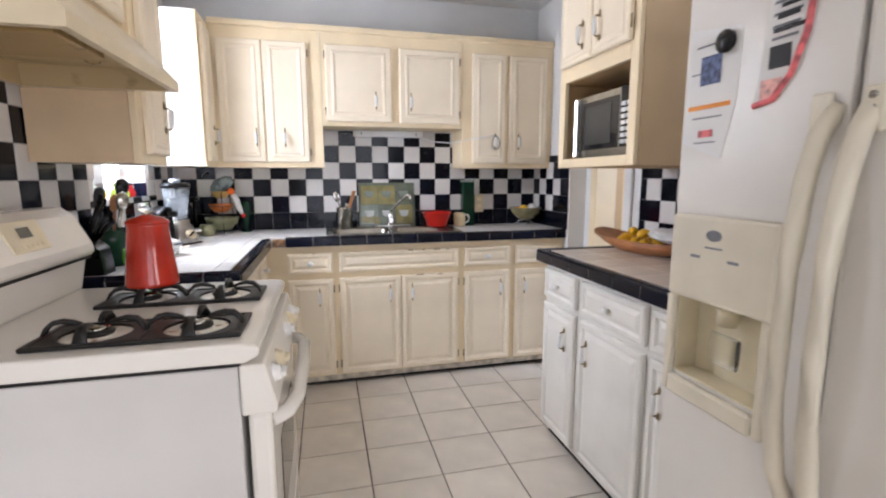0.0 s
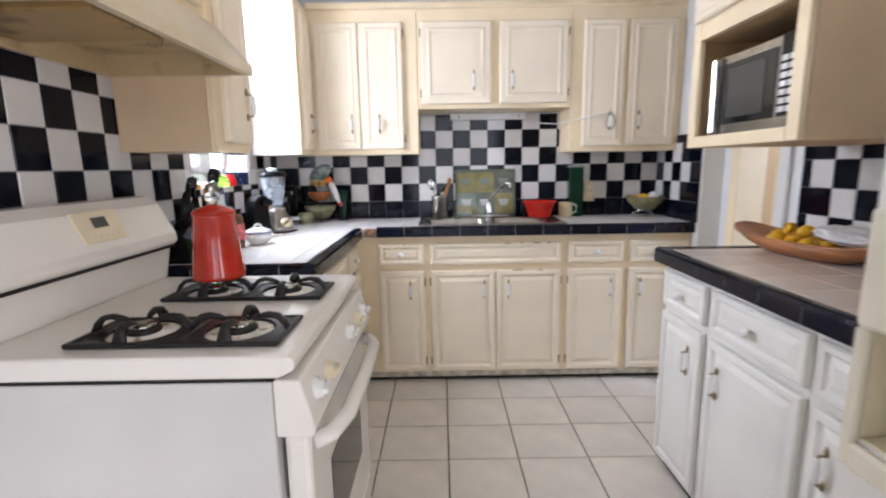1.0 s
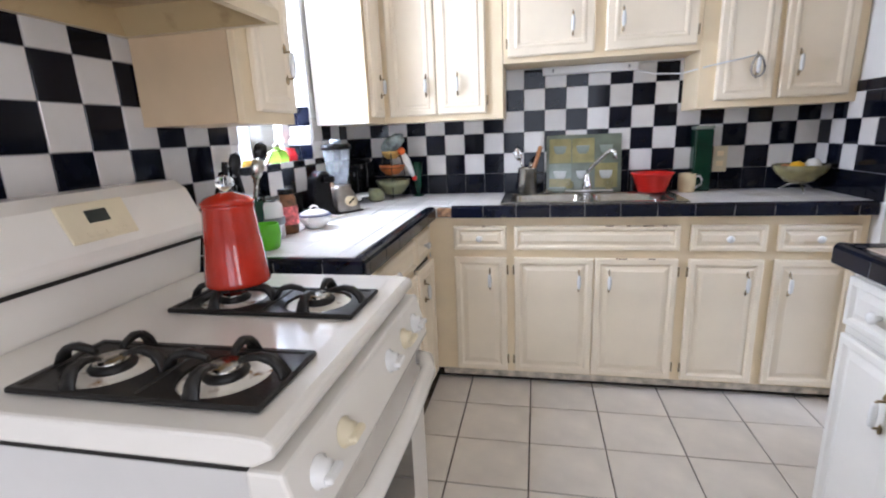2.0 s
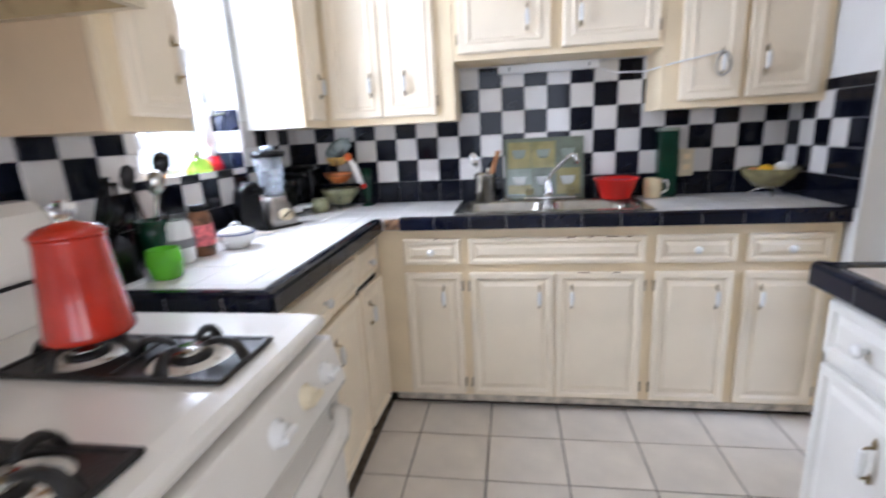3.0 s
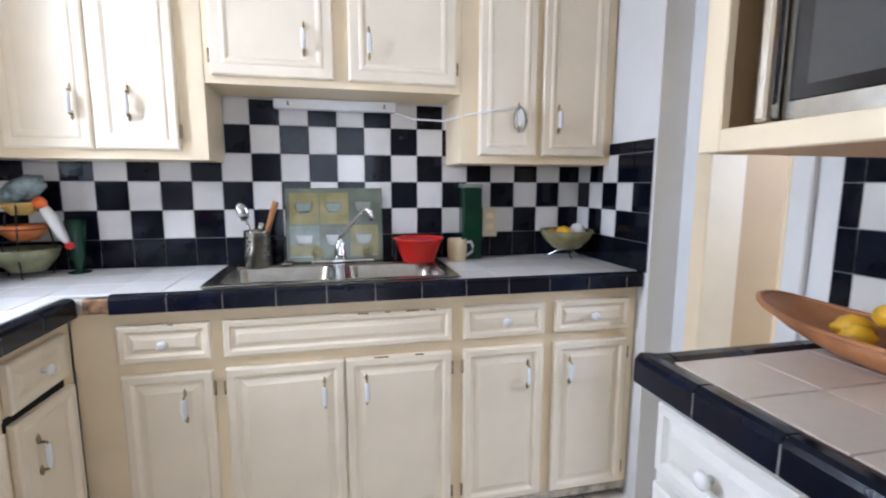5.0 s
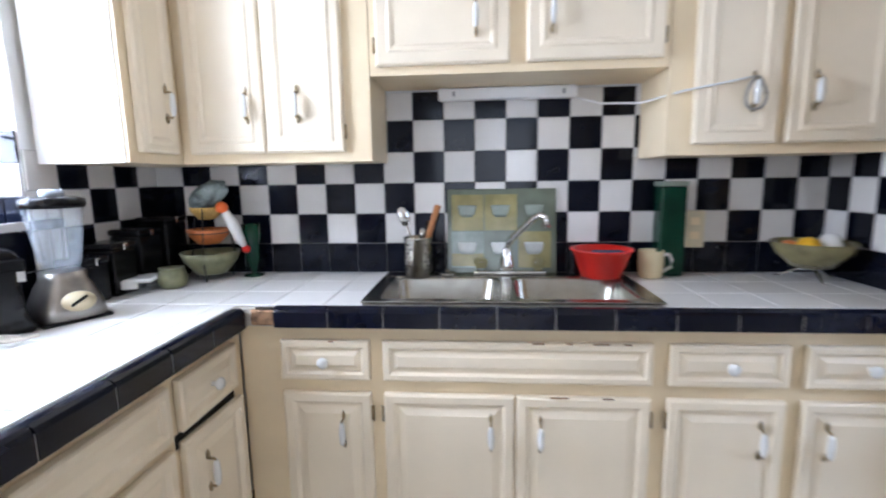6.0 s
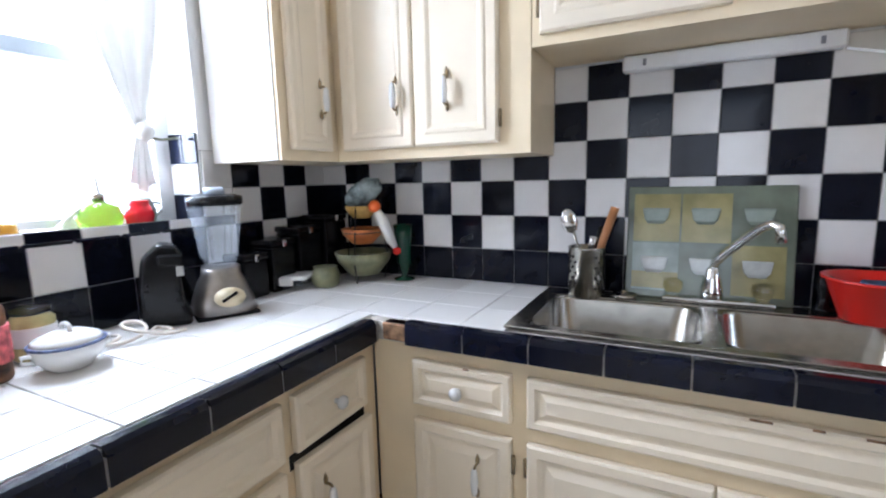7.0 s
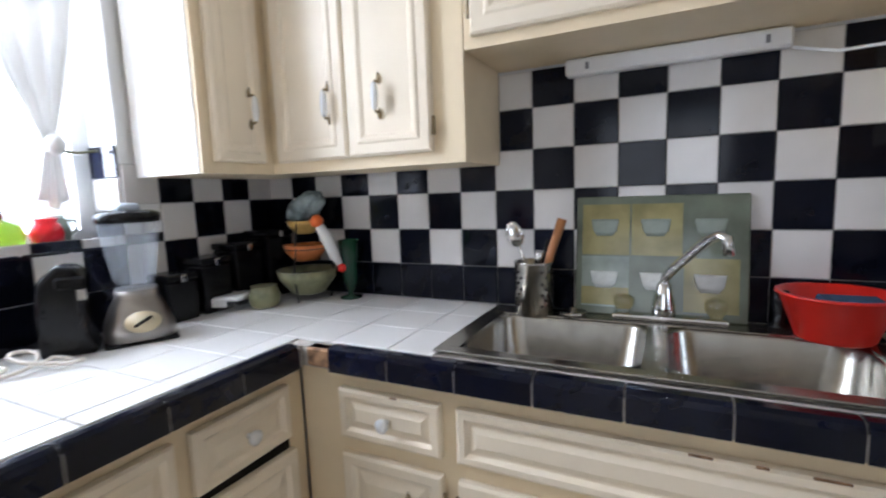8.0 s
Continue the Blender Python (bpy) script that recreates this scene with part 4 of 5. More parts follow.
ls = sheet("list_pad", [(0.182, 1.379), (0.225, 1.385), (0.262, 1.425), (0.285, 1.49), (0.30, 1.66), (0.205, 1.66), (0.20, 1.53)], PAPER, "white list pad with a pink border and scribbled lines", "list", FM)
for i in range(8):
    part("print_bar", bx(0.212, 0.262 + 0.002 * i, -0.0030, -0.0021, 1.495 + 0.021 * i, 1.500 + 0.021 * i), GREYINK, ls)
part("scribble", bx(0.210, 0.252, -0.0032, -0.0021, 1.445, 1.485, bevel=0.0004), INK, ls, "black scribble")
part("scribble", bx(0.245, 0.285, -0.0032, -0.0021, 1.560, 1.572, bevel=0.0004), INK, ls)
for k, (x0, x1, z0) in enumerate(((0.214, 0.275, 1.508), (0.220, 0.262, 1.530), (0.226, 0.282, 1.549), (0.215, 0.270, 1.593), (0.228, 0.286, 1.614), (0.218, 0.262, 1.636))):
    part("scribble", bx(x0, x1, -0.0034, -0.0021, z0, z0 + 0.007 + 0.003 * (k % 2), bevel=0.0004), INK, ls)
part("corner_print", bx(0.196, 0.240, -0.0026, -0.0021, 1.392, 1.428, bevel=0.0002), mat("pale pink print", (0.74, 0.42, 0.38), 0.6, var=0.3, scale=70), ls, "pale pink printed corner")
part("border", tube([(0.186, -0.003, 1.383), (0.224, -0.003, 1.390), (0.257, -0.003, 1.430), (0.279, -0.003, 1.495), (0.294, -0.003, 1.655)], 0.006, 6), PINKINK, ls, "pink printed border")
solo("sticky_note", bx(FS + 0.03, FS + 0.14, -0.0012, 0.0, 1.49, 1.56), YELLOWP, "yellow note stuck on the fridge door", "note", m=FM @ pose(0, -0.001, 0))


# ---------- sink and faucet ----------
sink = thing("sink", "brushed steel double bowl sink set in the counter", "sink")
RZ = Z0 + 0.006
B = ((SX0 + 0.045, 1.285), (1.325, SX1 - 0.045))
BY0, BY1 = SYF + 0.035, SYB - 0.085
bm = bmesh.new()
box(bm, SX0, SX1, SYF, BY0, Z0 - 0.002, RZ, bevel=0.002)
box(bm, SX0, SX1, BY1, SYB, Z0 - 0.002, RZ, bevel=0.002)
box(bm, SX0, B[0][0], BY0, BY1, Z0 - 0.002, RZ)
box(bm, B[0][1], B[1][0], BY0, BY1, Z0 - 0.002, RZ)
box(bm, B[1][1], SX1, BY0, BY1, Z0 - 0.002, RZ)
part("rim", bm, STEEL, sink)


def basin(x0, x1, y0, y1, z, depth):
    """A rounded bowl: rings of a rounded rectangle going down."""
    bm = bmesh.new()
    prev = None
    for inset, dz, r in ((0.0, 0.0, 0.05), (0.004, -0.01, 0.055), (0.012, -depth * 0.8, 0.07), (0.03, -depth * 0.96, 0.08), (0.07, -depth, 0.08)):
        ring = []
        for cx, cy, a0 in ((x1 - inset - r, y1 - inset - r, 0), (x0 + inset + r, y1 - inset - r, 90), (x0 + inset + r, y0 + inset + r, 180), (x1 - inset - r, y0 + inset + r, 270)):
            for k in range(7):
                a = radians(a0 + 15 * k)
                ring.append(bm.verts.new((cx + r * math.cos(a), cy + r * math.sin(a), z + dz)))
        if prev:
            n = len(ring)
            for i in range(n):
                bm.faces.new((prev[i], prev[(i + 1) % n], ring[(i + 1) % n], ring[i])).smooth = True
        prev = ring
    bm.faces.new(prev)
    return bm


for x0, x1 in B:
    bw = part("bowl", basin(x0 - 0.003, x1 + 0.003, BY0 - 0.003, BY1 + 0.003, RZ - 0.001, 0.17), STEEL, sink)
    md = bw.modifiers.new("thick", "SOLIDIFY")
    md.thickness, md.offset = 0.002, 0
    part("drain", lathe([(0.04, 0), (0.042, 0.003), (0.03, 0.002), (0, 0.001)], 20, ((x0 + x1) / 2, (BY0 + BY1) / 2, RZ - 0.170)), CHROME, bw)

fau = thing("faucet", "chrome faucet with an angled spout and clear knobs", "faucet")
part("deck_plate", bx(1.20, 1.45, -0.092, -0.045, RZ, RZ + 0.014, bevel=0.006, seg=2), CHROME, fau)
part("column", lathe([(0.026, 0.0), (0.026, 0.02), (0.020, 0.05), (0.016, 0.075), (0.012, 0.08)], 20, (1.315, -0.068, RZ + 0.0135)), CHROME, fau)
part("spout", tube([(1.315, -0.068, RZ + 0.085), (1.318, -0.072, RZ + 0.105), (1.335, -0.09, RZ + 0.13), (1.40, -0.15, RZ + 0.205), (1.418, -0.168, RZ + 0.216), (1.43, -0.18, RZ + 0.210), (1.434, -0.184, RZ + 0.175)], 0.011, 12), CHROME, fau)
for xx in (1.225, 1.425):
    part("knob", lathe([(0.012, 0), (0.018, 0.01), (0.024, 0.02), (0.024, 0.036), (0.014, 0.044), (0, 0.045)], 10, (xx, -0.068, RZ + 0.0135)), GLASS, fau, "clear faceted knob")
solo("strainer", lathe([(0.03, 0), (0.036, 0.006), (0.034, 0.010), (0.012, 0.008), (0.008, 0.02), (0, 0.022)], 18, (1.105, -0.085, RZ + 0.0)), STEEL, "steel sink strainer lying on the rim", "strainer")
solo("soap_pump", lathe([(0.022, 0), (0.022, 0.01), (0.012, 0.014), (0.012, 0.045), (0.018, 0.055), (0.016, 0.085), (0.0, 0.088)], 16, (1.545, -0.06, RZ)), BLACK, "black soap pump beside the faucet", "pump")

# cutting board with printed cups, leaning on the wall
bd = thing("cutting_board", "sage green glass cutting board with printed cups", "cutting board", at=pose(1.105, -0.058, RZ + 0.001, -8.0, 0, 0))
W, H = 0.385, 0.30
part("board", bx(0, W, 0.0, 0.008, 0, H, bevel=0.003), SAGE, bd)
k = 0
for i in range(3):
    for j in range(2):
        x0, z0 = 0.016 + i * 0.118, 0.02 + j * 0.132
        blk = part("print_block", bx(x0, x0 + 0.114, -0.0008, 0.0002, z0, z0 + 0.128), (SAGE3, SAGE, SAGE2, SAGE2, SAGE, SAGE3)[(i + 2 * j) % 6], bd)
        if (i + j) % 2 == 0:
            part("print_band", bx(x0, x0 + 0.114, -0.0014, -0.0008, z0 + 0.005, z0 + 0.05), SAGE2, blk)
        bm = lathe([(0.018, 0), (0.028, 0.012), (0.033, 0.035), (0.033, 0.042)], 20)
        for v in bm.verts:
            v.co.y = v.co.y * 0.03
        part("printed_cup", bm, SAGE3 if k % 2 else PRINT, blk, "pale printed cup", m=pose(x0 + 0.055, -0.0024, z0 + 0.048))
        k += 1

# utensil cup
uc = thing("utensil_cup", "perforated steel cup holding kitchen utensils", "utensil cup", at=pose(1.005, -0.085, RZ))
bm = lathe([(0.047, 0), (0.050, 0.004), (0.050, 0.132), (0.052, 0.137), (0.047, 0.136), (0.046, 0.01), (0, 0.008)], 28)
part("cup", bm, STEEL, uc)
hb = bmesh.new()
for row in range(7):
    for col in range(14):
        a = 2 * math.pi * (col + 0.5 * (row % 2)) / 14
        if (col // 2) % 2 == 0:
            bmesh.ops.create_cube(hb, size=0.0062, matrix=Matrix.Translation((0.0485 * math.cos(a), 0.0485 * math.sin(a), 0.025 + row * 0.0145)) @ Matrix.Rotation(a, 4, "Z"))
tagged(part("perforations", hb, GAP_SHADE, uc, "dark round holes"), kind="stuff")
sp = thing("serving_spoon", "steel serving spoon standing in the cup", "spoon")
part("stem", tube([(1.01, -0.075, RZ + 0.012), (0.985, -0.085, RZ + 0.12), (0.968, -0.09, RZ + 0.178)], 0.004, 8), STEEL, sp)
bm = lathe([(0.0, -0.036), (0.014, -0.03), (0.022, -0.01), (0.021, 0.012), (0.012, 0.030), (0.0, 0.036)], 16)
for v in bm.verts:
    v.co.y *= 0.35
part("spoon_bowl", bm, CHROME, sp, m=pose(0.957, -0.093, RZ + 0.208, 0, -16, 20))
kn = thing("wooden_spatula", "brown wooden handled spatula standing in the cup", "spatula")
part("wood_handle", tube([(1.01, -0.08, RZ + 0.012), (1.045, -0.07, RZ + 0.15), (1.075, -0.062, RZ + 0.245)], 0.011, 8, None, [0.5, 1.0, 1.1]), WOOD, kn)
solo("whisk_handle", tube([(1.0, -0.08, RZ + 0.012), (1.02, -0.10, RZ + 0.14), (1.026, -0.105, RZ + 0.165)], 0.009, 8, None, [0.4, 1, 1.2]), STEEL, "steel utensil handle in the cup", "utensil")
solo("ladle", tube([(0.998, -0.07, RZ + 0.012), (1.03, -0.055, RZ + 0.16), (1.04, -0.05, RZ + 0.19)], 0.008, 8), BLACK, "black utensil handle in the cup", "utensil")

# red colander, mug, bottle, basket
cz = thing("red_bowl", "red plastic bowl with a blue sponge inside", "bowl", at=pose(1.63, -0.105, Z0 + 0.0062))
part("shell", lathe([(0.062, 0), (0.066, 0.003), (0.096, 0.088), (0.104, 0.092), (0.104, 0.097), (0.094, 0.096), (0.062, 0.008), (0, 0.006)], 18), REDPLASTIC, cz)
solo("sponge", bx(1.60, 1.70, -0.145, -0.085, Z0 + 0.078, Z0 + 0.094, bevel=0.004), mat("blue sponge", (0.03, 0.08, 0.16), 0.8, var=0.2, scale=60), "blue sponge lying in the red bowl", "sponge")
mg = thing("mug", "cream glazed mug on the counter", "mug", at=pose(1.80, -0.085, Z0 + 0.0005))
part("mug_body", lathe([(0.036, 0), (0.039, 0.004), (0.042, 0.045), (0.041, 0.092), (0.038, 0.092), (0.037, 0.012), (0, 0.010)], 24), CREAMMUG, mg)
part("mug_handle", tube([(0.039, 0, 0.075), (0.060, 0, 0.078), (0.070, 0, 0.058), (0.068, 0, 0.035), (0.040, 0, 0.018)], 0.006, 8), CERAMIC, mg)
gb = thing("green_bottle", "tall dark green square bottle with a white cap", "bottle", at=pose(1.868, -0.048, Z0 + 0.0005))
part("bottle_body", bx(-0.043, 0.043, -0.035, 0.035, 0, 0.305, bevel=0.008, seg=2), DARKGREEN, gb)
part("cap", bx(-0.045, 0.045, -0.037, 0.037, 0.305, 0.322, bevel=0.003), SAGE3, gb, "pale cap")
ol = thing("wall_outlet", "ivory wall outlet plate on the tiles", "outlet")
part("plate", bx(1.935, 2.002, -0.0135, -0.0088, 1.005, 1.135, bevel=0.003), IVORY, ol)
for zz in (1.035, 1.085):
    part("socket", bx(1.953, 1.984, -0.0155, -0.0134, zz, zz + 0.026, bevel=0.002), CREAM, ol)
bk = thing("fruit_stand", "footed glass fruit stand with curled chrome feet", "fruit stand", at=pose(2.275, -0.145, Z0))
part("glass_bowl", lathe([(0.02, 0.038), (0.06, 0.05), (0.10, 0.09), (0.118, 0.128), (0.114, 0.128), (0.096, 0.092), (0.058, 0.055), (0, 0.045)], 24), mat("smoky yellow glass", (0.45, 0.40, 0.20), 0.06, trans=0.55, var=0.2, scale=12), bk)
for a in (20, 140, 260):
    c, s = math.cos(radians(a)), math.sin(radians(a))
    part("foot", tube([(0.012 * c, 0.012 * s, 0.04), (0.04 * c, 0.04 * s, 0.034), (0.075 * c, 0.075 * s, 0.012), (0.095 * c, 0.095 * s, 0.005)], 0.0045, 6), CHROME, bk)
for px, py, pz, r, mt, nm, lb in ((-0.02, -0.01, 0.105, 0.04, LEMON, "lemon", "yellow lemon in the fruit stand"), (0.05, 0.0, 0.120, 0.036, CERAMIC, "garlic", "white garlic bulb in the fruit stand"), (0.0, 0.05, 0.095, 0.035, OLIVE, "lime", "green lime in the fruit stand"), (-0.05, 0.035, 0.100, 0.03, TERRA, "apricot", "orange apricot in the fruit stand")):
    solo(nm, lathe([(0, -r), (r * 0.6, -r * 0.8), (r, 0), (r * 0.62, r * 0.78), (0, r)], 14, (2.275 + px, -0.145 + py, Z0 + pz)), mt, lb, "fruit")

# tiered bowl rack in the corner
TX, TY = 0.265, -0.125
rk = thing("bowl_rack", "black wire rack holding three tiered bowls", "rack", at=pose(TX, TY, Z0))
for a in (45, 165, 285):
    c, s = math.cos(radians(a)), math.sin(radians(a))
    part("leg", tube([(0.07 * c, 0.07 * s, 0.002), (0.086 * c, 0.086 * s, 0.08), (0.068 * c, 0.068 * s, 0.17), (0.05 * c, 0.05 * s, 0.26)], 0.003, 6), IRON, rk)
for zz, r in ((0.075, 0.083), (0.168, 0.066), (0.248, 0.050)):
    part("ring", tube([(r * math.cos(a), r * math.sin(a), zz) for a in [i * math.pi / 12 for i in range(25)]], 0.003, 6), IRON, rk)
for nm, zz, r, h, mt, lb in (("olive_bowl", 0.022, 0.098, 0.078, OLIVE, "large olive green bowl on the rack"), ("orange_bowl", 0.128, 0.072, 0.052, TERRA, "orange terracotta bowl on the rack"), ("mustard_bowl", 0.215, 0.056, 0.042, MUSTARD, "small mustard bowl on the rack")):
    solo(nm, lathe([(r * 0.5, 0), (r * 0.55, 0.004), (r * 0.9, h * 0.6), (r, h), (r * 0.95, h), (r * 0.84, h * 0.62), (r * 0.45, 0.010), (0, 0.008)], 26, (TX, TY, Z0 + zz)), mt, lb, "bowl")
bm = bmesh.new()
bmesh.ops.create_icosphere(bm, subdivisions=4, radius=0.05)
for v in bm.verts:
    d = noise.noise(v.co * 38) * 0.012 + noise.noise(v.co * 90) * 0.005
    v.co = Vector((v.co.x * 1.15 + v.co.z * 0.55, v.co.y, v.co.z * 1.05)) * (1 + d * 14)
solo("plastic_bag", bm, BAG, "crumpled grey plastic bag in the top bowl", "bag", m=pose(TX + 0.012, TY, Z0 + 0.297))
dk = thing("dish_brush", "white dish brush with orange head and red tip", "brush")
part("brush_body", tube([(0.335, -0.135, 1.155), (0.350, -0.125, 1.12), (0.366, -0.11, 1.06), (0.378, -0.10, 1.03)], 0.018, 10, None, [0.8, 1.1, 1.0, 0.6]), CERAMIC, dk)
part("brush_head", lathe([(0.0, -0.02), (0.018, -0.012), (0.022, 0.006), (0.012, 0.02), (0, 0.024)], 12, (0.328, -0.138, 1.168)), mat("orange plastic", (0.80, 0.16, 0.03), 0.35), dk, "orange brush head")
part("tip", lathe([(0.0, -0.016), (0.014, -0.008), (0.014, 0.008), (0.0, 0.016)], 12, (0.383, -0.098, 1.018)), REDPLASTIC, dk, "red tip")
fv = thing("footed_vase", "dark glass footed vase in the corner", "vase", at=pose(0.392, -0.068, Z0))
part("vase_body", lathe([(0.036, 0), (0.036, 0.004), (0.010, 0.010), (0.012, 0.02), (0.026, 0.06), (0.027, 0.12), (0.034, 0.19), (0.031, 0.19), (0.023, 0.12), (0, 0.03)], 22), DARKGREEN, fv)

# small things along the window counter
tb = thing("food_container", "clear food container with a white clip lid", "container", at=pose(0.115, -0.315, Z0, 0, 0, 18))
part("tray", bx(-0.06, 0.06, -0.045, 0.045, 0, 0.034, bevel=0.008, seg=2), JUGGLASS, tb)
part("lid", bx(-0.068, 0.068, -0.052, 0.052, 0.034, 0.047, bevel=0.004), CERAMIC, tb, "white plastic lid")
for s in (-1, 1):
    part("clip", bx(-0.03, 0.03, s * 0.054 - 0.004, s * 0.054 + 0.004, 0.018, 0.044, bevel=0.002), CERAMIC, tb)
sj = thing("squat_jar", "squat olive glazed jar with a pale rim", "jar", at=pose(0.205, -0.255, Z0))
part("jar_body", lathe([(0.034, 0), (0.044, 0.01), (0.048, 0.035), (0.040, 0.055), (0.036, 0.058), (0.040, 0.066), (0.036, 0.066), (0, 0.05)], 22), OLIVE, sj)
for yy, h, w, xx in ((-0.455, 0.135, 0.088, 0.075), (-0.345, 0.165, 0.098, 0.07), (-0.225, 0.195, 0.105, 0.068), (-0.10, 0.225, 0.112, 0.075)):
    cn = thing("canister", "square black lidded kitchen canister", "canister", group="black canisters", at=pose(xx, yy, Z0))
    part("box", bx(-w / 2, w / 2, -w / 2, w / 2, 0, h - 0.022, bevel=0.006, seg=2), BLACK, cn)
    part("lid", bx(-w / 2 - 0.003, w / 2 + 0.003, -w / 2 - 0.003, w / 2 + 0.003, h - 0.021, h, bevel=0.006, seg=2), BLACK, cn)
    part("clasp", bx(w / 2 + 0.003, w / 2 + 0.008, -0.008, 0.008, h - 0.024, h - 0.004, bevel=0.002), CHROME, cn, "bright steel clasp")

bl = thing("blender", "steel blender with a clear glass jug", "blender", at=pose(0.150, -0.600, Z0, 0, 0, 62))
bm = bmesh.new()
prev = None
for r, z in ((0.072, 0.006), (0.078, 0.012), (0.074, 0.04), (0.058, 0.085), (0.047, 0.105), (0.046, 0.125)):
    ring = [bm.verts.new((r * (1 if abs(math.cos(a)) > 0.2 else 1) * math.copysign(abs(math.cos(a)) ** 0.6, math.cos(a)), r * math.copysign(abs(math.sin(a)) ** 0.6, math.sin(a)), z)) for a in [i * math.pi / 14 + 0.05 for i in range(28)]]
    if prev:
        for i in range(28):
            bm.faces.new((prev[i], prev[(i + 1) % 28], ring[(i + 1) % 28], ring[i])).smooth = True
    else:
        bm.faces.new(ring[::-1])
    prev = ring
bm.faces.new(prev)
part("motor_base", bm, mat("dark brushed steel", (0.34, 0.32, 0.30), 0.3, 0.9, var=0.1, scale=20), bl)
part("foot", bx(-0.076, 0.076, -0.076, 0.076, 0, 0.008, bevel=0.003), BLACK, bl)
em = lathe([(0.0, 0), (0.036, 0.001), (0.038, 0.004), (0, 0.006)], 24)
for v in em.verts:
    v.co.y *= 0.68
eb = part("emblem", em, mat("cream emblem", (0.72, 0.62, 0.42), 0.3), bl, "oval cream emblem", m=pose(0.004, -0.0685, 0.052, 68, 0, 0))
part("emblem_swirl", bx(-0.022, 0.022, -0.004, 0.004, 0.004, 0.0075, bevel=0.002), BLACK, eb, m=pose(0, 0, 0, 0, 0, 28))
jug = part("jug", lathe([(0.036, 0.128), (0.040, 0.134), (0.046, 0.16), (0.062, 0.285), (0.064, 0.29), (0.060, 0.29), (0.058, 0.28), (0.042, 0.162), (0.034, 0.14), (0, 0.138)], 20), JUGGLASS, bl, "clear ribbed glass jug")
for i in range(6):
    a = i * math.pi / 3
    part("rib", tube([(0.043 * math.cos(a), 0.043 * math.sin(a), 0.15), (0.0625 * math.cos(a), 0.0625 * math.sin(a), 0.284)], 0.003, 6), JUGGLASS, jug)
part("jug_lid", lathe([(0.066, 0.286), (0.068, 0.292), (0.068, 0.308), (0.050, 0.314), (0.0, 0.315)], 24), BLACK, bl)
part("lid_cap", lathe([(0.026, 0.315), (0.026, 0.326), (0.022, 0.332), (0.0, 0.333)], 18), mat("pale blue cap", (0.55, 0.62, 0.72), 0.25), bl, "pale clear cap")

op = thing("can_opener", "tall black electric can opener", "can opener", at=pose(0.118, -0.735, Z0, 0, 0, 55) @ Matrix.Diagonal((0.92, 0.90, 1.04, 1)))
bm = prism([(-0.055, 0), (0.06, 0), (0.058, 0.02), (0.045, 0.05), (0.040, 0.12), (0.048, 0.165), (0.035, 0.190), (-0.005, 0.196), (-0.045, 0.165), (-0.058, 0.09)], 0.085)
ease(part("housing", bm, BLACK, op, m=pose(0, -0.042, 0)), 0.012, 3)
part("lever", bx(-0.008, 0.052, -0.058, -0.046, 0.145, 0.172, bevel=0.005), BLACK, op)
part("blade", bx(0.03, 0.05, -0.05, -0.044, 0.12, 0.145, bevel=0.002), CHROME, op, "small steel blade")
sb = thing("sugar_bowl", "white lidded bowl with a blue rim line", "lidded bowl", at=pose(0.205, -0.985, Z0) @ Matrix.Diagonal((0.88, 0.88, 0.92, 1)))
part("bowl_body", lathe([(0.034, 0), (0.040, 0.004), (0.064, 0.03), (0.070, 0.055), (0.066, 0.057), (0, 0.05)], 28), CERAMIC, sb)
part("rim_line", lathe([(0.0705, 0.0535), (0.0712, 0.056), (0.0680, 0.0585)], 28), BLUEINK, sb, "thin blue rim line")
part("lid", lathe([(0.065, 0.0585), (0.060, 0.066), (0.030, 0.078), (0.0, 0.081)], 28), CERAMIC, sb)
part("lid_loop", tube([(-0.02, 0, 0.078), (-0.014, 0, 0.090), (0.0, 0, 0.094), (0.014, 0, 0.090), (0.02, 0, 0.078)], 0.005, 8), CERAMIC, sb)
for s in (-1, 1):
    part("side_handle", tube([(0, s * 0.062, 0.044), (0, s * 0.082, 0.046), (0, s * 0.084, 0.034), (0, s * 0.060, 0.028)], 0.005, 8), CERAMIC, sb)
pts = []
for i in range(46):
    a = i * 0.42
    pts.append((0.13 + 0.035 * math.cos(a) + 0.0016 * i, -0.905 + 0.034 * math.sin(a) + 0.003 * i, Z0 + 0.008 + 0.030 * (0.5 + 0.5 * math.sin(a * 0.7 + 1)) * (1 if 8 < i < 38 else 0.15)))
solo("coiled_cord", tube(pts, 0.0042, 6), mat("cream cord", (0.72, 0.66, 0.58), 0.5), "cream electric cord coiled on the counter", "cord")


def jar(x, y, r, h, body, lid, label, name="jar"):
    j = thing(name, label, "jar", at=pose(x, y, Z0))
    part("jar_body", lathe([(r * 0.9, 0), (r, 0.006), (r, h * 0.78), (r * 0.8, h * 0.86), (r * 0.78, h * 0.88)], 22), body, j)
    part("lid", lathe([(r * 0.84, h * 0.88), (r * 0.86, h * 0.89), (r * 0.86, h * 0.99), (0, h)], 22), lid, j)
    return j


j = jar(0.075, -0.985, 0.038, 0.105, mat("yellow preserve in glass", (0.50, 0.44, 0.20), 0.15, var=0.15, scale=20), GLASS, "glass jar of yellow preserve with a pale label")
part("label_band", lathe([(0.0388, 0.03), (0.0392, 0.032), (0.0392, 0.066), (0.0388, 0.068)], 22), PAPER, j)
j = jar(0.150, -1.085, 0.034, 0.165, BROWNJAR, BLACK, "brown coffee jar with a red and white label")
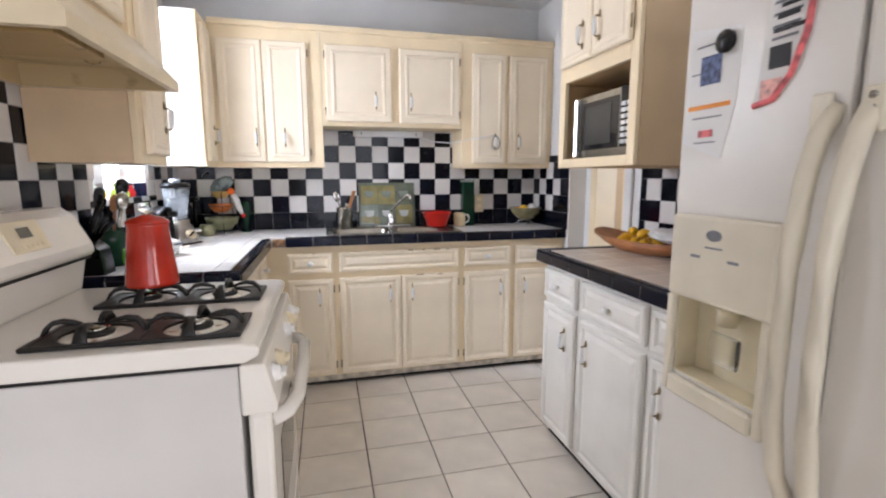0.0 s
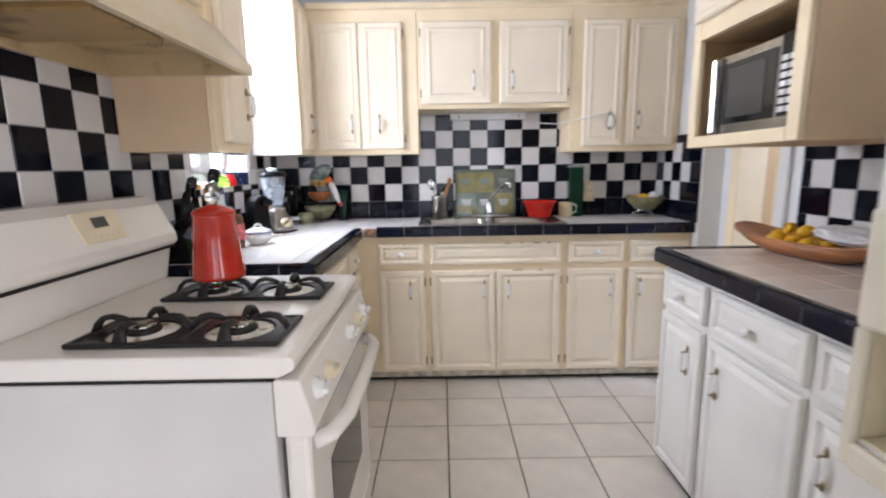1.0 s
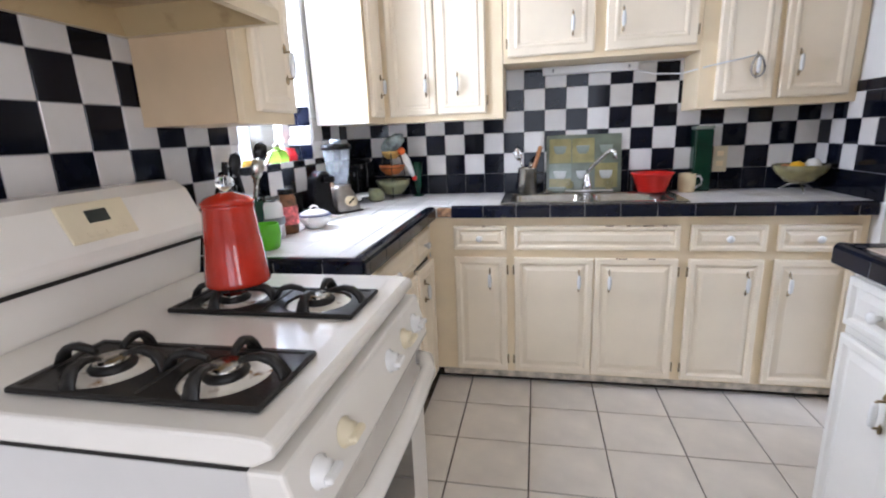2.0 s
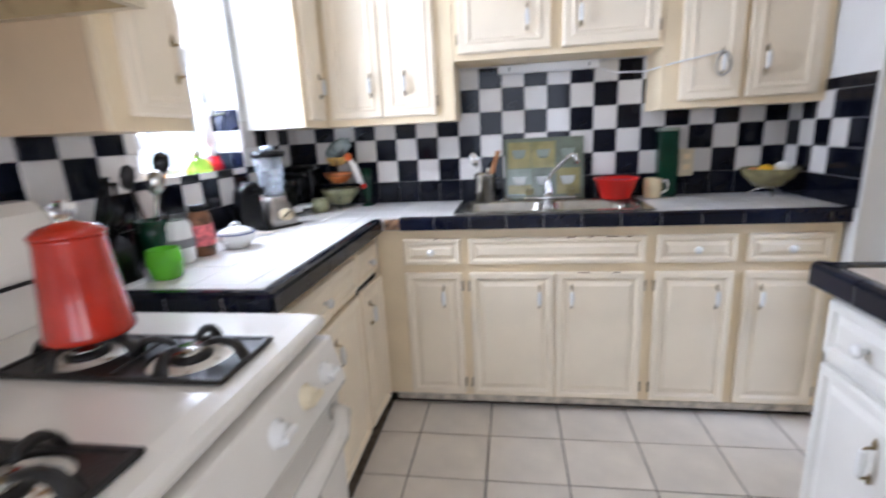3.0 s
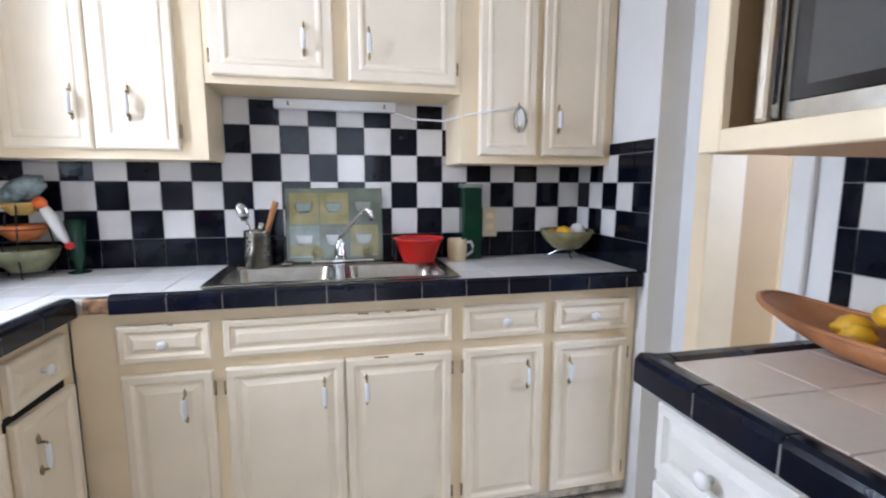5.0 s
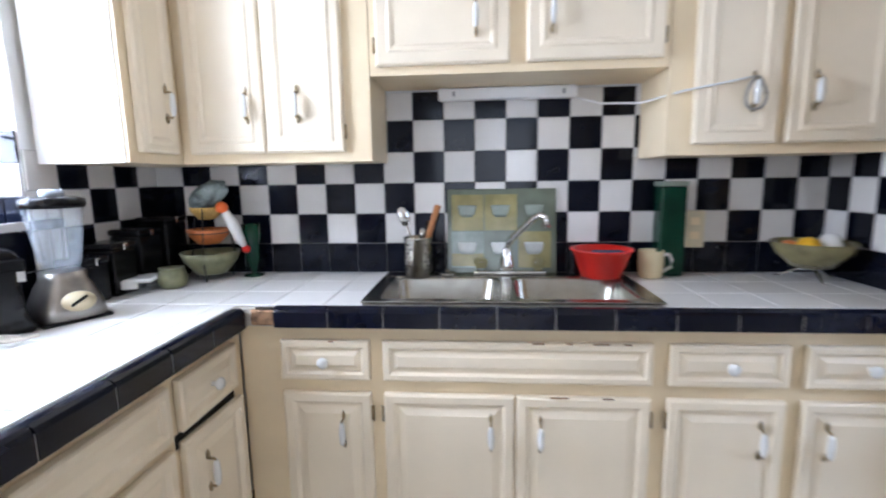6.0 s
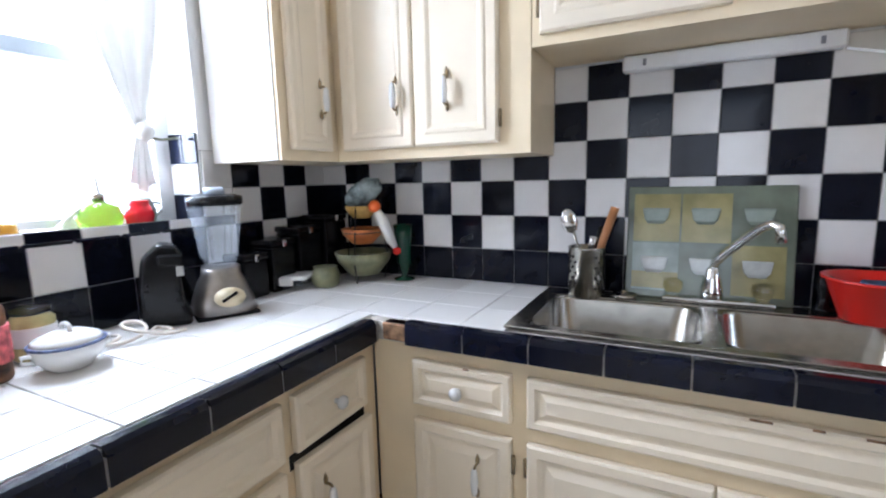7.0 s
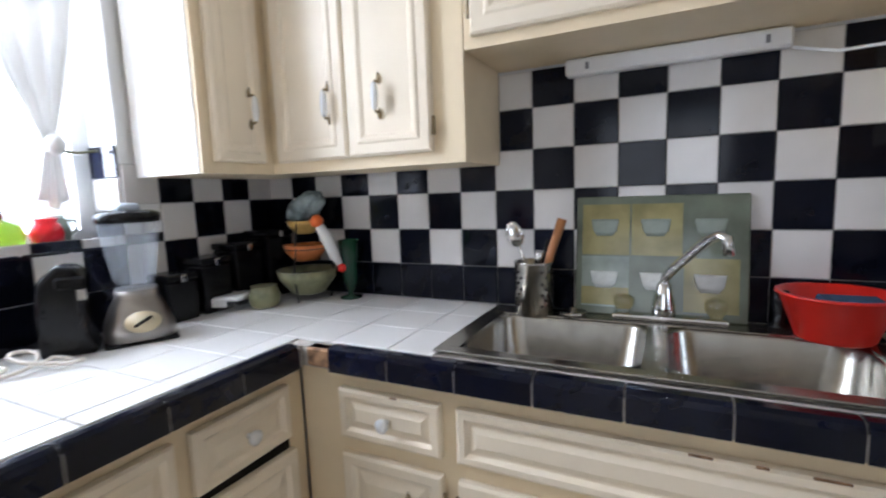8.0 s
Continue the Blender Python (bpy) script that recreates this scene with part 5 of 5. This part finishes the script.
part("label_band", lathe([(0.0366, 0.035), (0.0372, 0.037), (0.0372, 0.10), (0.0366, 0.102)], 22), PINKINK, j, "red printed label")
j = jar(0.135, -1.175, 0.042, 0.150, WHITEPL, GLASS, "white canister with a clear lid")
part("print_bar", lathe([(0.0466, 0.05), (0.0469, 0.051), (0.0469, 0.075), (0.0466, 0.076)], 22), GREYINK, j)
gc = thing("green_cup", "bright green enamel cup on the counter", "cup", at=pose(0.207, -1.330, Z0))
part("cup_body", lathe([(0.034, 0), (0.038, 0.004), (0.046, 0.045), (0.040, 0.082), (0.037, 0.082), (0.041, 0.045), (0, 0.01)], 24), GREENPL, gc)
ks = thing("knife_block", "black knife block with black handled knives", "knife block", at=pose(0.085, -1.375, Z0, 0, 0, 0))
part("block", prism([(-0.06, 0), (0.05, 0), (0.04, 0.09), (-0.03, 0.15), (-0.06, 0.12)], 0.09), BLACK, ks, m=pose(0, -0.045, 0))
for i, (yy, l) in enumerate(((-0.03, 0.13), (-0.01, 0.16), (0.012, 0.145), (0.032, 0.11))):
    part("knife_handle", tube([(0.0, yy, 0.12), (0.03 + 0.01 * i, yy, 0.12 + l * 0.55), (0.05, yy, 0.12 + l)], 0.010, 8, None, [0.8, 1.1, 0.9]), BLACK, ks)
cr = thing("utensil_crock", "dark green crock full of black cooking utensils", "crock", at=pose(0.085, -1.205, Z0))
part("crock_body", lathe([(0.045, 0), (0.050, 0.005), (0.052, 0.10), (0.050, 0.14), (0.046, 0.14), (0.044, 0.012), (0, 0.01)], 24), DARKGREEN, cr)
for dx, dy, h, r, mt, nm in ((0.035, 0.03, 0.30, 0.024, BLACK, "ladle"), (-0.01, -0.04, 0.27, 0.020, IRON, "turner"), (0.05, -0.02, 0.25, 0.022, STEEL, "slotted_spoon"), (0.0, 0.05, 0.24, 0.018, WOOD, "wooden_spoon")):
    u = thing(nm, {"ladle": "black ladle standing in the crock", "turner": "dark turner standing in the crock", "slotted_spoon": "steel slotted spoon standing in the crock", "wooden_spoon": "wooden spoon standing in the crock"}[nm], "utensil")
    part("stem", tube([(0.085, -1.205, Z0 + 0.015), (0.085 + dx * 0.6, -1.205 + dy * 0.6, Z0 + 0.16), (0.085 + dx, -1.205 + dy, Z0 + h - 0.03)], 0.006, 8), mt, u)
    hd_ = lathe([(0, -0.038), (r * 0.7, -0.028), (r, 0.0), (r * 0.8, 0.026), (0, 0.036)], 14)
    for v in hd_.verts:
        v.co.y *= 0.4
    part("head", hd_, mt, u, m=pose(0.085 + dx * 1.1, -1.205 + dy * 1.1, Z0 + h, 0, 12, 35))

# ---------- window sill things and curtain ----------
sill = thing("window_sill", "navy tiled window sill", "sill", kind="structure")
part("slab", bx(-0.13, -0.002, WY1 + 0.001, WY0 - 0.001, WZ0 - 0.012, WZ0 - 0.002), GROUT, sill)
for ya, yb in grid(WY1 + 0.002, WY0 - 0.002, 0.1, WY1 + 0.05):
    part("edge_tile", bx(-0.128, 0.010, ya + 0.0015, yb - 0.0015, WZ0 - 0.006, WZ0 + 0.004, bevel=0.003), TN, sill)
rev = thing("window_reveal", "blue lit tiles lining the window reveal", "reveal", kind="structure")
for i in range(3):
    z0 = WZ0 + 0.006 + i * 0.088
    part("tile", bx(-0.125, -0.066, WY0 - 0.007, WY0 - 0.0005, z0, z0 + 0.085, bevel=0.0015), TN if i % 2 == 0 else TW, rev)
    part("tile", bx(-0.063, -0.004, WY0 - 0.007, WY0 - 0.0005, z0, z0 + 0.085, bevel=0.0015), TW if i == 1 else TN, rev)
SZ = WZ0 + 0.0045
gv = thing("soap_dispenser", "lime green glass soap dispenser on the sill", "soap dispenser", at=pose(-0.045, -0.775, SZ))
part("flask", lathe([(0.030, 0), (0.042, 0.010), (0.050, 0.038), (0.042, 0.066), (0.016, 0.078), (0.013, 0.082)], 24), GREENGLASS, gv)
part("pump_collar", lathe([(0.014, 0.082), (0.014, 0.098), (0.006, 0.10), (0.004, 0.14), (0.0, 0.141)], 14), STEEL, gv)
rv = thing("red_vase", "small round red vase on the sill", "vase", at=pose(-0.035, -0.685, SZ))
part("vase_body", lathe([(0.022, 0), (0.030, 0.012), (0.035, 0.042), (0.028, 0.062), (0.022, 0.068), (0.026, 0.078), (0.022, 0.078), (0, 0.05)], 24), mat("glossy red glaze", (0.62, 0.015, 0.025), 0.12, var=0.1), rv)
gj = thing("grey_jug", "grey green stoneware jug on the sill", "jug", at=pose(-0.088, -0.648, SZ))
part("jug_body", lathe([(0.024, 0), (0.034, 0.02), (0.036, 0.05), (0.026, 0.075), (0.024, 0.084), (0, 0.07)], 22), mat("grey green stoneware", (0.30, 0.33, 0.27), 0.5, var=0.1), gj)
part("jug_handle", tube([(0.0, 0.030, 0.07), (0.0, 0.052, 0.068), (0.0, 0.054, 0.045), (0.0, 0.034, 0.03)], 0.005, 8), mat("grey handle", (0.32, 0.34, 0.30), 0.5), gj)
sr = thing("spoon_rest", "white china spoon lying on the sill", "spoon rest", at=pose(-0.05, -0.895, SZ))
part("dish", lathe([(0.022, 0), (0.036, 0.012), (0.040, 0.022), (0.036, 0.022), (0.02, 0.005), (0, 0.004)], 20), CERAMIC, sr)
part("spoon_stem", tube([(0.0, 0.02, 0.012), (0.0, 0.055, 0.045), (0.0, 0.085, 0.068)], 0.006, 8), CERAMIC, sr)
solo("tea_light", lathe([(0.022, 0), (0.026, 0.02), (0.024, 0.04), (0.021, 0.04), (0, 0.012)], 18, (-0.07, -0.955, SZ)), mat("amber glass", (0.72, 0.42, 0.06), 0.08, trans=0.6), "amber glass candle cup on the sill", "candle cup")
solo("small_dish", lathe([(0.02, 0), (0.03, 0.014), (0.027, 0.014), (0, 0.004)], 16, (-0.06, -1.035, SZ)), TERRA, "small tan dish on the sill", "dish")


def curtain(y_top0, y_top1, y_knot, label):
    """A gathered cloth panel, tied into a knot, with a loose tail."""
    bm = bmesh.new()
    rows, cols = 34, 26
    vs = []
    z_top, z_knot, z_tail = 2.03, 1.40, 1.25
    for i in range(rows + 1):
        f = i / rows
        z = z_top + (z_tail - z_top) * f
        k = (z_top - z) / (z_top - z_knot)
        wide = 1 - min(k, 1) ** 2.0 * 0.9 if k <= 1 else 0.10 + (k - 1) * 0.9
        row = []
        for j in range(cols + 1):
            s = j / cols
            y0 = y_knot + ((y_top0 + (y_top1 - y_top0) * s) - y_knot) * wide
            fold = math.sin(s * 22 + 2.0 * f) * 0.016 * (0.35 + wide)
            row.append(bm.verts.new((-0.065 + fold + 0.01 * math.sin(5 * f), y0, z + 0.012 * math.sin(s * 9))))
        vs.append(row)
    for a, b in zip(vs, vs[1:]):
        for j in range(cols):
            bm.faces.new((a[j], a[j + 1], b[j + 1], b[j])).smooth = True
    ob = thing("curtain", label, "curtain", group="window curtains")
    p = part("cloth", bm, SHEER, ob)
    md = p.modifiers.new("thick", "SOLIDIFY")
    md.thickness = 0.001
    part("knot", lathe([(0.0, -0.03), (0.018, -0.018), (0.024, 0.0), (0.016, 0.02), (0.0, 0.032)], 12, (-0.06, y_knot, z_knot)), CLOTH, ob)
    part("tie_twig", tube([(-0.06, y_knot - 0.012, z_knot - 0.012), (-0.055, y_knot + 0.04, z_knot - 0.02), (-0.05, y_knot + 0.09, z_knot - 0.012)], 0.004, 6), OLIVE, ob, "green tie end")


SHEER = mat("sheer white cloth", (0.82, 0.81, 0.79), 0.9, var=0.03)
nt = SHEER.node_tree
tl = nt.nodes.new("ShaderNodeBsdfTranslucent")
tl.inputs[0].default_value = (0.84, 0.83, 0.81, 1)
ms = nt.nodes.new("ShaderNodeMixShader")
ms.inputs[0].default_value = 0.2
nt.links.new(nt.nodes["Principled BSDF"].outputs[0], ms.inputs[1])
nt.links.new(tl.outputs[0], ms.inputs[2])
nt.links.new(ms.outputs[0], nt.nodes["Material Output"].inputs[0])
curtain(-0.80, -0.528, -0.632, "white sheer curtain knotted beside the window")
curtain(-1.09, -0.93, -1.035, "white sheer curtain knotted beside the window")
solo("curtain_rod", tube([(-0.065, WY1 + 0.005, 2.035), (-0.065, WY0 - 0.005, 2.035)], 0.007, 10), WHITEPL, "thin white curtain rod inside the window", "rod")

# ---------- fruit tray on the side counter ----------
FX, FYC = 2.275, -1.45
tr = thing("wooden_tray", "long carved wooden tray full of lemons", "tray", at=pose(FX, FYC, Z0, 0, 0, 95) @ Matrix.Diagonal((1, 1, 0.85, 1)))
bm = bmesh.new()
prev = None
for sx, sy, z in ((0.13, 0.05, 0.0), (0.17, 0.075, 0.006), (0.25, 0.105, 0.034), (0.315, 0.12, 0.066), (0.30, 0.108, 0.066), (0.24, 0.092, 0.038), (0.15, 0.06, 0.014)):
    ring = []
    for i in range(32):
        a = 2 * math.pi * i / 32
        c, s = math.cos(a), math.sin(a)
        ring.append(bm.verts.new((sx * c, sy * math.copysign(abs(s) ** 0.85, s), z + 0.030 * (c ** 4) * (z / 0.066))))
    if prev:
        for i in range(32):
            bm.faces.new((prev[i], prev[(i + 1) % 32], ring[(i + 1) % 32], ring[i])).smooth = True
    else:
        bm.faces.new(ring[::-1])
    prev = ring
bm.faces.new(prev)
part("tray_body", bm, WOOD, tr)
rim = []
for i in range(33):
    a = 2 * math.pi * i / 32
    c, s = math.cos(a), math.sin(a)
    rim.append((0.3085 * c, 0.1145 * math.copysign(abs(s) ** 0.85, s), 0.066 + 0.030 * c ** 4))
part("tray_rim", tube(rim, 0.0068, 8), WOOD, tr, "rounded hand-carved rim")
random.seed(5)
lem = None
for dx, dy, dz in ((0.0, 0.14, 0.052), (-0.05, 0.10, 0.048), (0.03, 0.07, 0.050), (-0.03, 0.03, 0.048), (0.04, 0.0, 0.050), (-0.045, -0.045, 0.048), (0.02, -0.065, 0.052), (0.0, 0.085, 0.092), (-0.01, 0.0, 0.092)):
    m = pose(FX + dx * 0.9, FYC + dy, Z0 + dz * 0.93, random.uniform(-40, 40), random.uniform(60, 110), random.uniform(0, 180)) @ Matrix.Diagonal((0.86, 0.86, 0.86, 1))
    if lem is None:
        lem = solo("lemon", lathe([(0, -0.042), (0.008, -0.037), (0.024, -0.024), (0.031, 0), (0.025, 0.022), (0.010, 0.034), (0.007, 0.040), (0, 0.042)], 16), LEMON, "ripe yellow lemon in the wooden tray", "lemon", group="lemons in the tray", m=m)
    else:
        copy_thing(lem, m)
bm = bmesh.new()
bmesh.ops.create_icosphere(bm, subdivisions=4, radius=1.0)
for v in bm.verts:
    d = 1 + 0.16 * noise.noise(v.co * 2.3) + 0.06 * noise.noise(v.co * 6.5)
    v.co = Vector((v.co.x * 0.085 * d, v.co.y * 0.12 * d, v.co.z * 0.030 * d))
solo("crumpled_bag", bm, GREYCLOTH, "crumpled white bag lying in the wooden tray", "bag", m=pose(FX + 0.05, FYC - 0.13, Z0 + 0.085, 4, 0, 10))


# ---------- backsplash tiles and floor tiles ----------
def checker(name, label, cols, rows, black_of, m, skip=None, dx=T, navy_row=True, proud=0.004):
    """Glazed tiles on a thin grout bed; local x along the wall, z up, face to -y."""
    bed = thing(name, label, "backsplash", kind="structure", at=m)
    beds = bmesh.new()
    cache = {}
    for i in range(*cols):
        for j in range(*rows):
            lim = skip(i, j) if skip else (0, 1, 0, 1)
            if lim is None:
                continue
            fx0, fx1, fz0, fz1 = lim
            w, h = dx * (fx1 - fx0), T * (fz1 - fz0)
            x, z = dx * (i + fx0), Z0 + T * (j + fz0)
            box(beds, x, x + w, -0.0035, -0.0005, z, z + h)
            kind = 2 if (j == 0 and navy_row) else black_of(i, j)
            key = (round(w, 4), round(h, 4), kind)
            if key not in cache:
                cache[key] = to_mesh("tile", bx(0.0012, w - 0.0012, -0.0075, -0.002, 0.0012, h - 0.0012, bevel=0.0014), (TW, TB, TB)[kind])
            ob = new("tile", cache[key])
            ob.parent = bed
            ob.matrix_basis = pose(x, random.uniform(-0.0004, 0.0004), z, random.uniform(-0.5, 0.5), 0, random.uniform(-0.5, 0.5))
    part("grout_bed", beds, GROUT, bed)
    return bed


def north_skip(i, j):
    if j < 4:
        return (0, 1, 0, 1) if j < 3 or 8 <= i <= 15 else (0, 1, 0, 0.70 if i < 8 or i > 15 else 1)
    if 8 <= i <= 16 and j < 6:
        return (0.14 if i == 8 else 0, 0.24 if i == 16 else 1, 0, 1 if j < 5 else 0.88)
    return None


checker("backsplash_north", "black and white checkered glazed wall tiles behind the sink", (0, 22), (0, 7), lambda i, j: 1 if (i + j) % 2 == 0 else 0, pose(0, 0, 0), north_skip)


def west_skip(i, j):
    y = -TL * (i + 1)
    yb = -TL * i
    if j < 2:
        return (0, 1, 0, 1)
    if y < WY0 and yb > WY1:
        if j == 2:
            return (0, 1, 0, 0.26)
        if yb > WY0 and yb - WY0 > 0.02:
            return (0, (yb - WY0) / TL, 0, 1) if j < 4 else None
        if y < WY1 and WY1 - y > 0.02:
            return ((yb - WY1) / TL, 1, 0, 1) if j < 4 else None
        return None
    if j < 4 or (j < 7 and y < SY0 + 0.02) or (j == 4 and yb < -0.43 and yb > -0.6):
        return (0, 1, 0, 1 if j != 6 else 0.3)
    return None


checker("backsplash_west", "black and white checkered tiles round the window and stove", (0, 28), (0, 7), lambda i, j: 1 if (i + j) % 2 == 0 else 0, pose(0, 0, 0, 0, 0, 90) @ Matrix.Diagonal((-1, 1, 1, 1)), west_skip, dx=TL)
checker("backsplash_east", "checkered tiles with a black border at the counter end", (0, 5), (0, 5), lambda i, j: 1 if j == 4 or i == 4 else (1 if (i + j) % 2 == 0 else 0), pose(XE, 0, 0, 0, 0, -90), lambda i, j: (0, 1, 0, 0.42 if j == 4 else 1), dx=0.1035)
checker("backsplash_side", "checkered tiles above the side counter", (0, 12), (0, 4), lambda i, j: 1 if i == 0 or (i + j) % 2 == 0 else 0, pose(XR, DY1 - 0.064, 0, 0, 0, -90), lambda i, j: (0.55 if i == 0 else 0, 1, 0, 1), navy_row=False)

FTW, FTD = 0.3005, 0.265
floor = bpy.data.objects["floor"]
cells = [(xa, xb, ya, yb) for xa, xb in grid(0.55, XR, FTW, 1.031) for ya, yb in grid(BACK, -0.36, FTD, -0.949)]
tiled(floor, "tile", cells, -0.006, FT, gap=0.006)
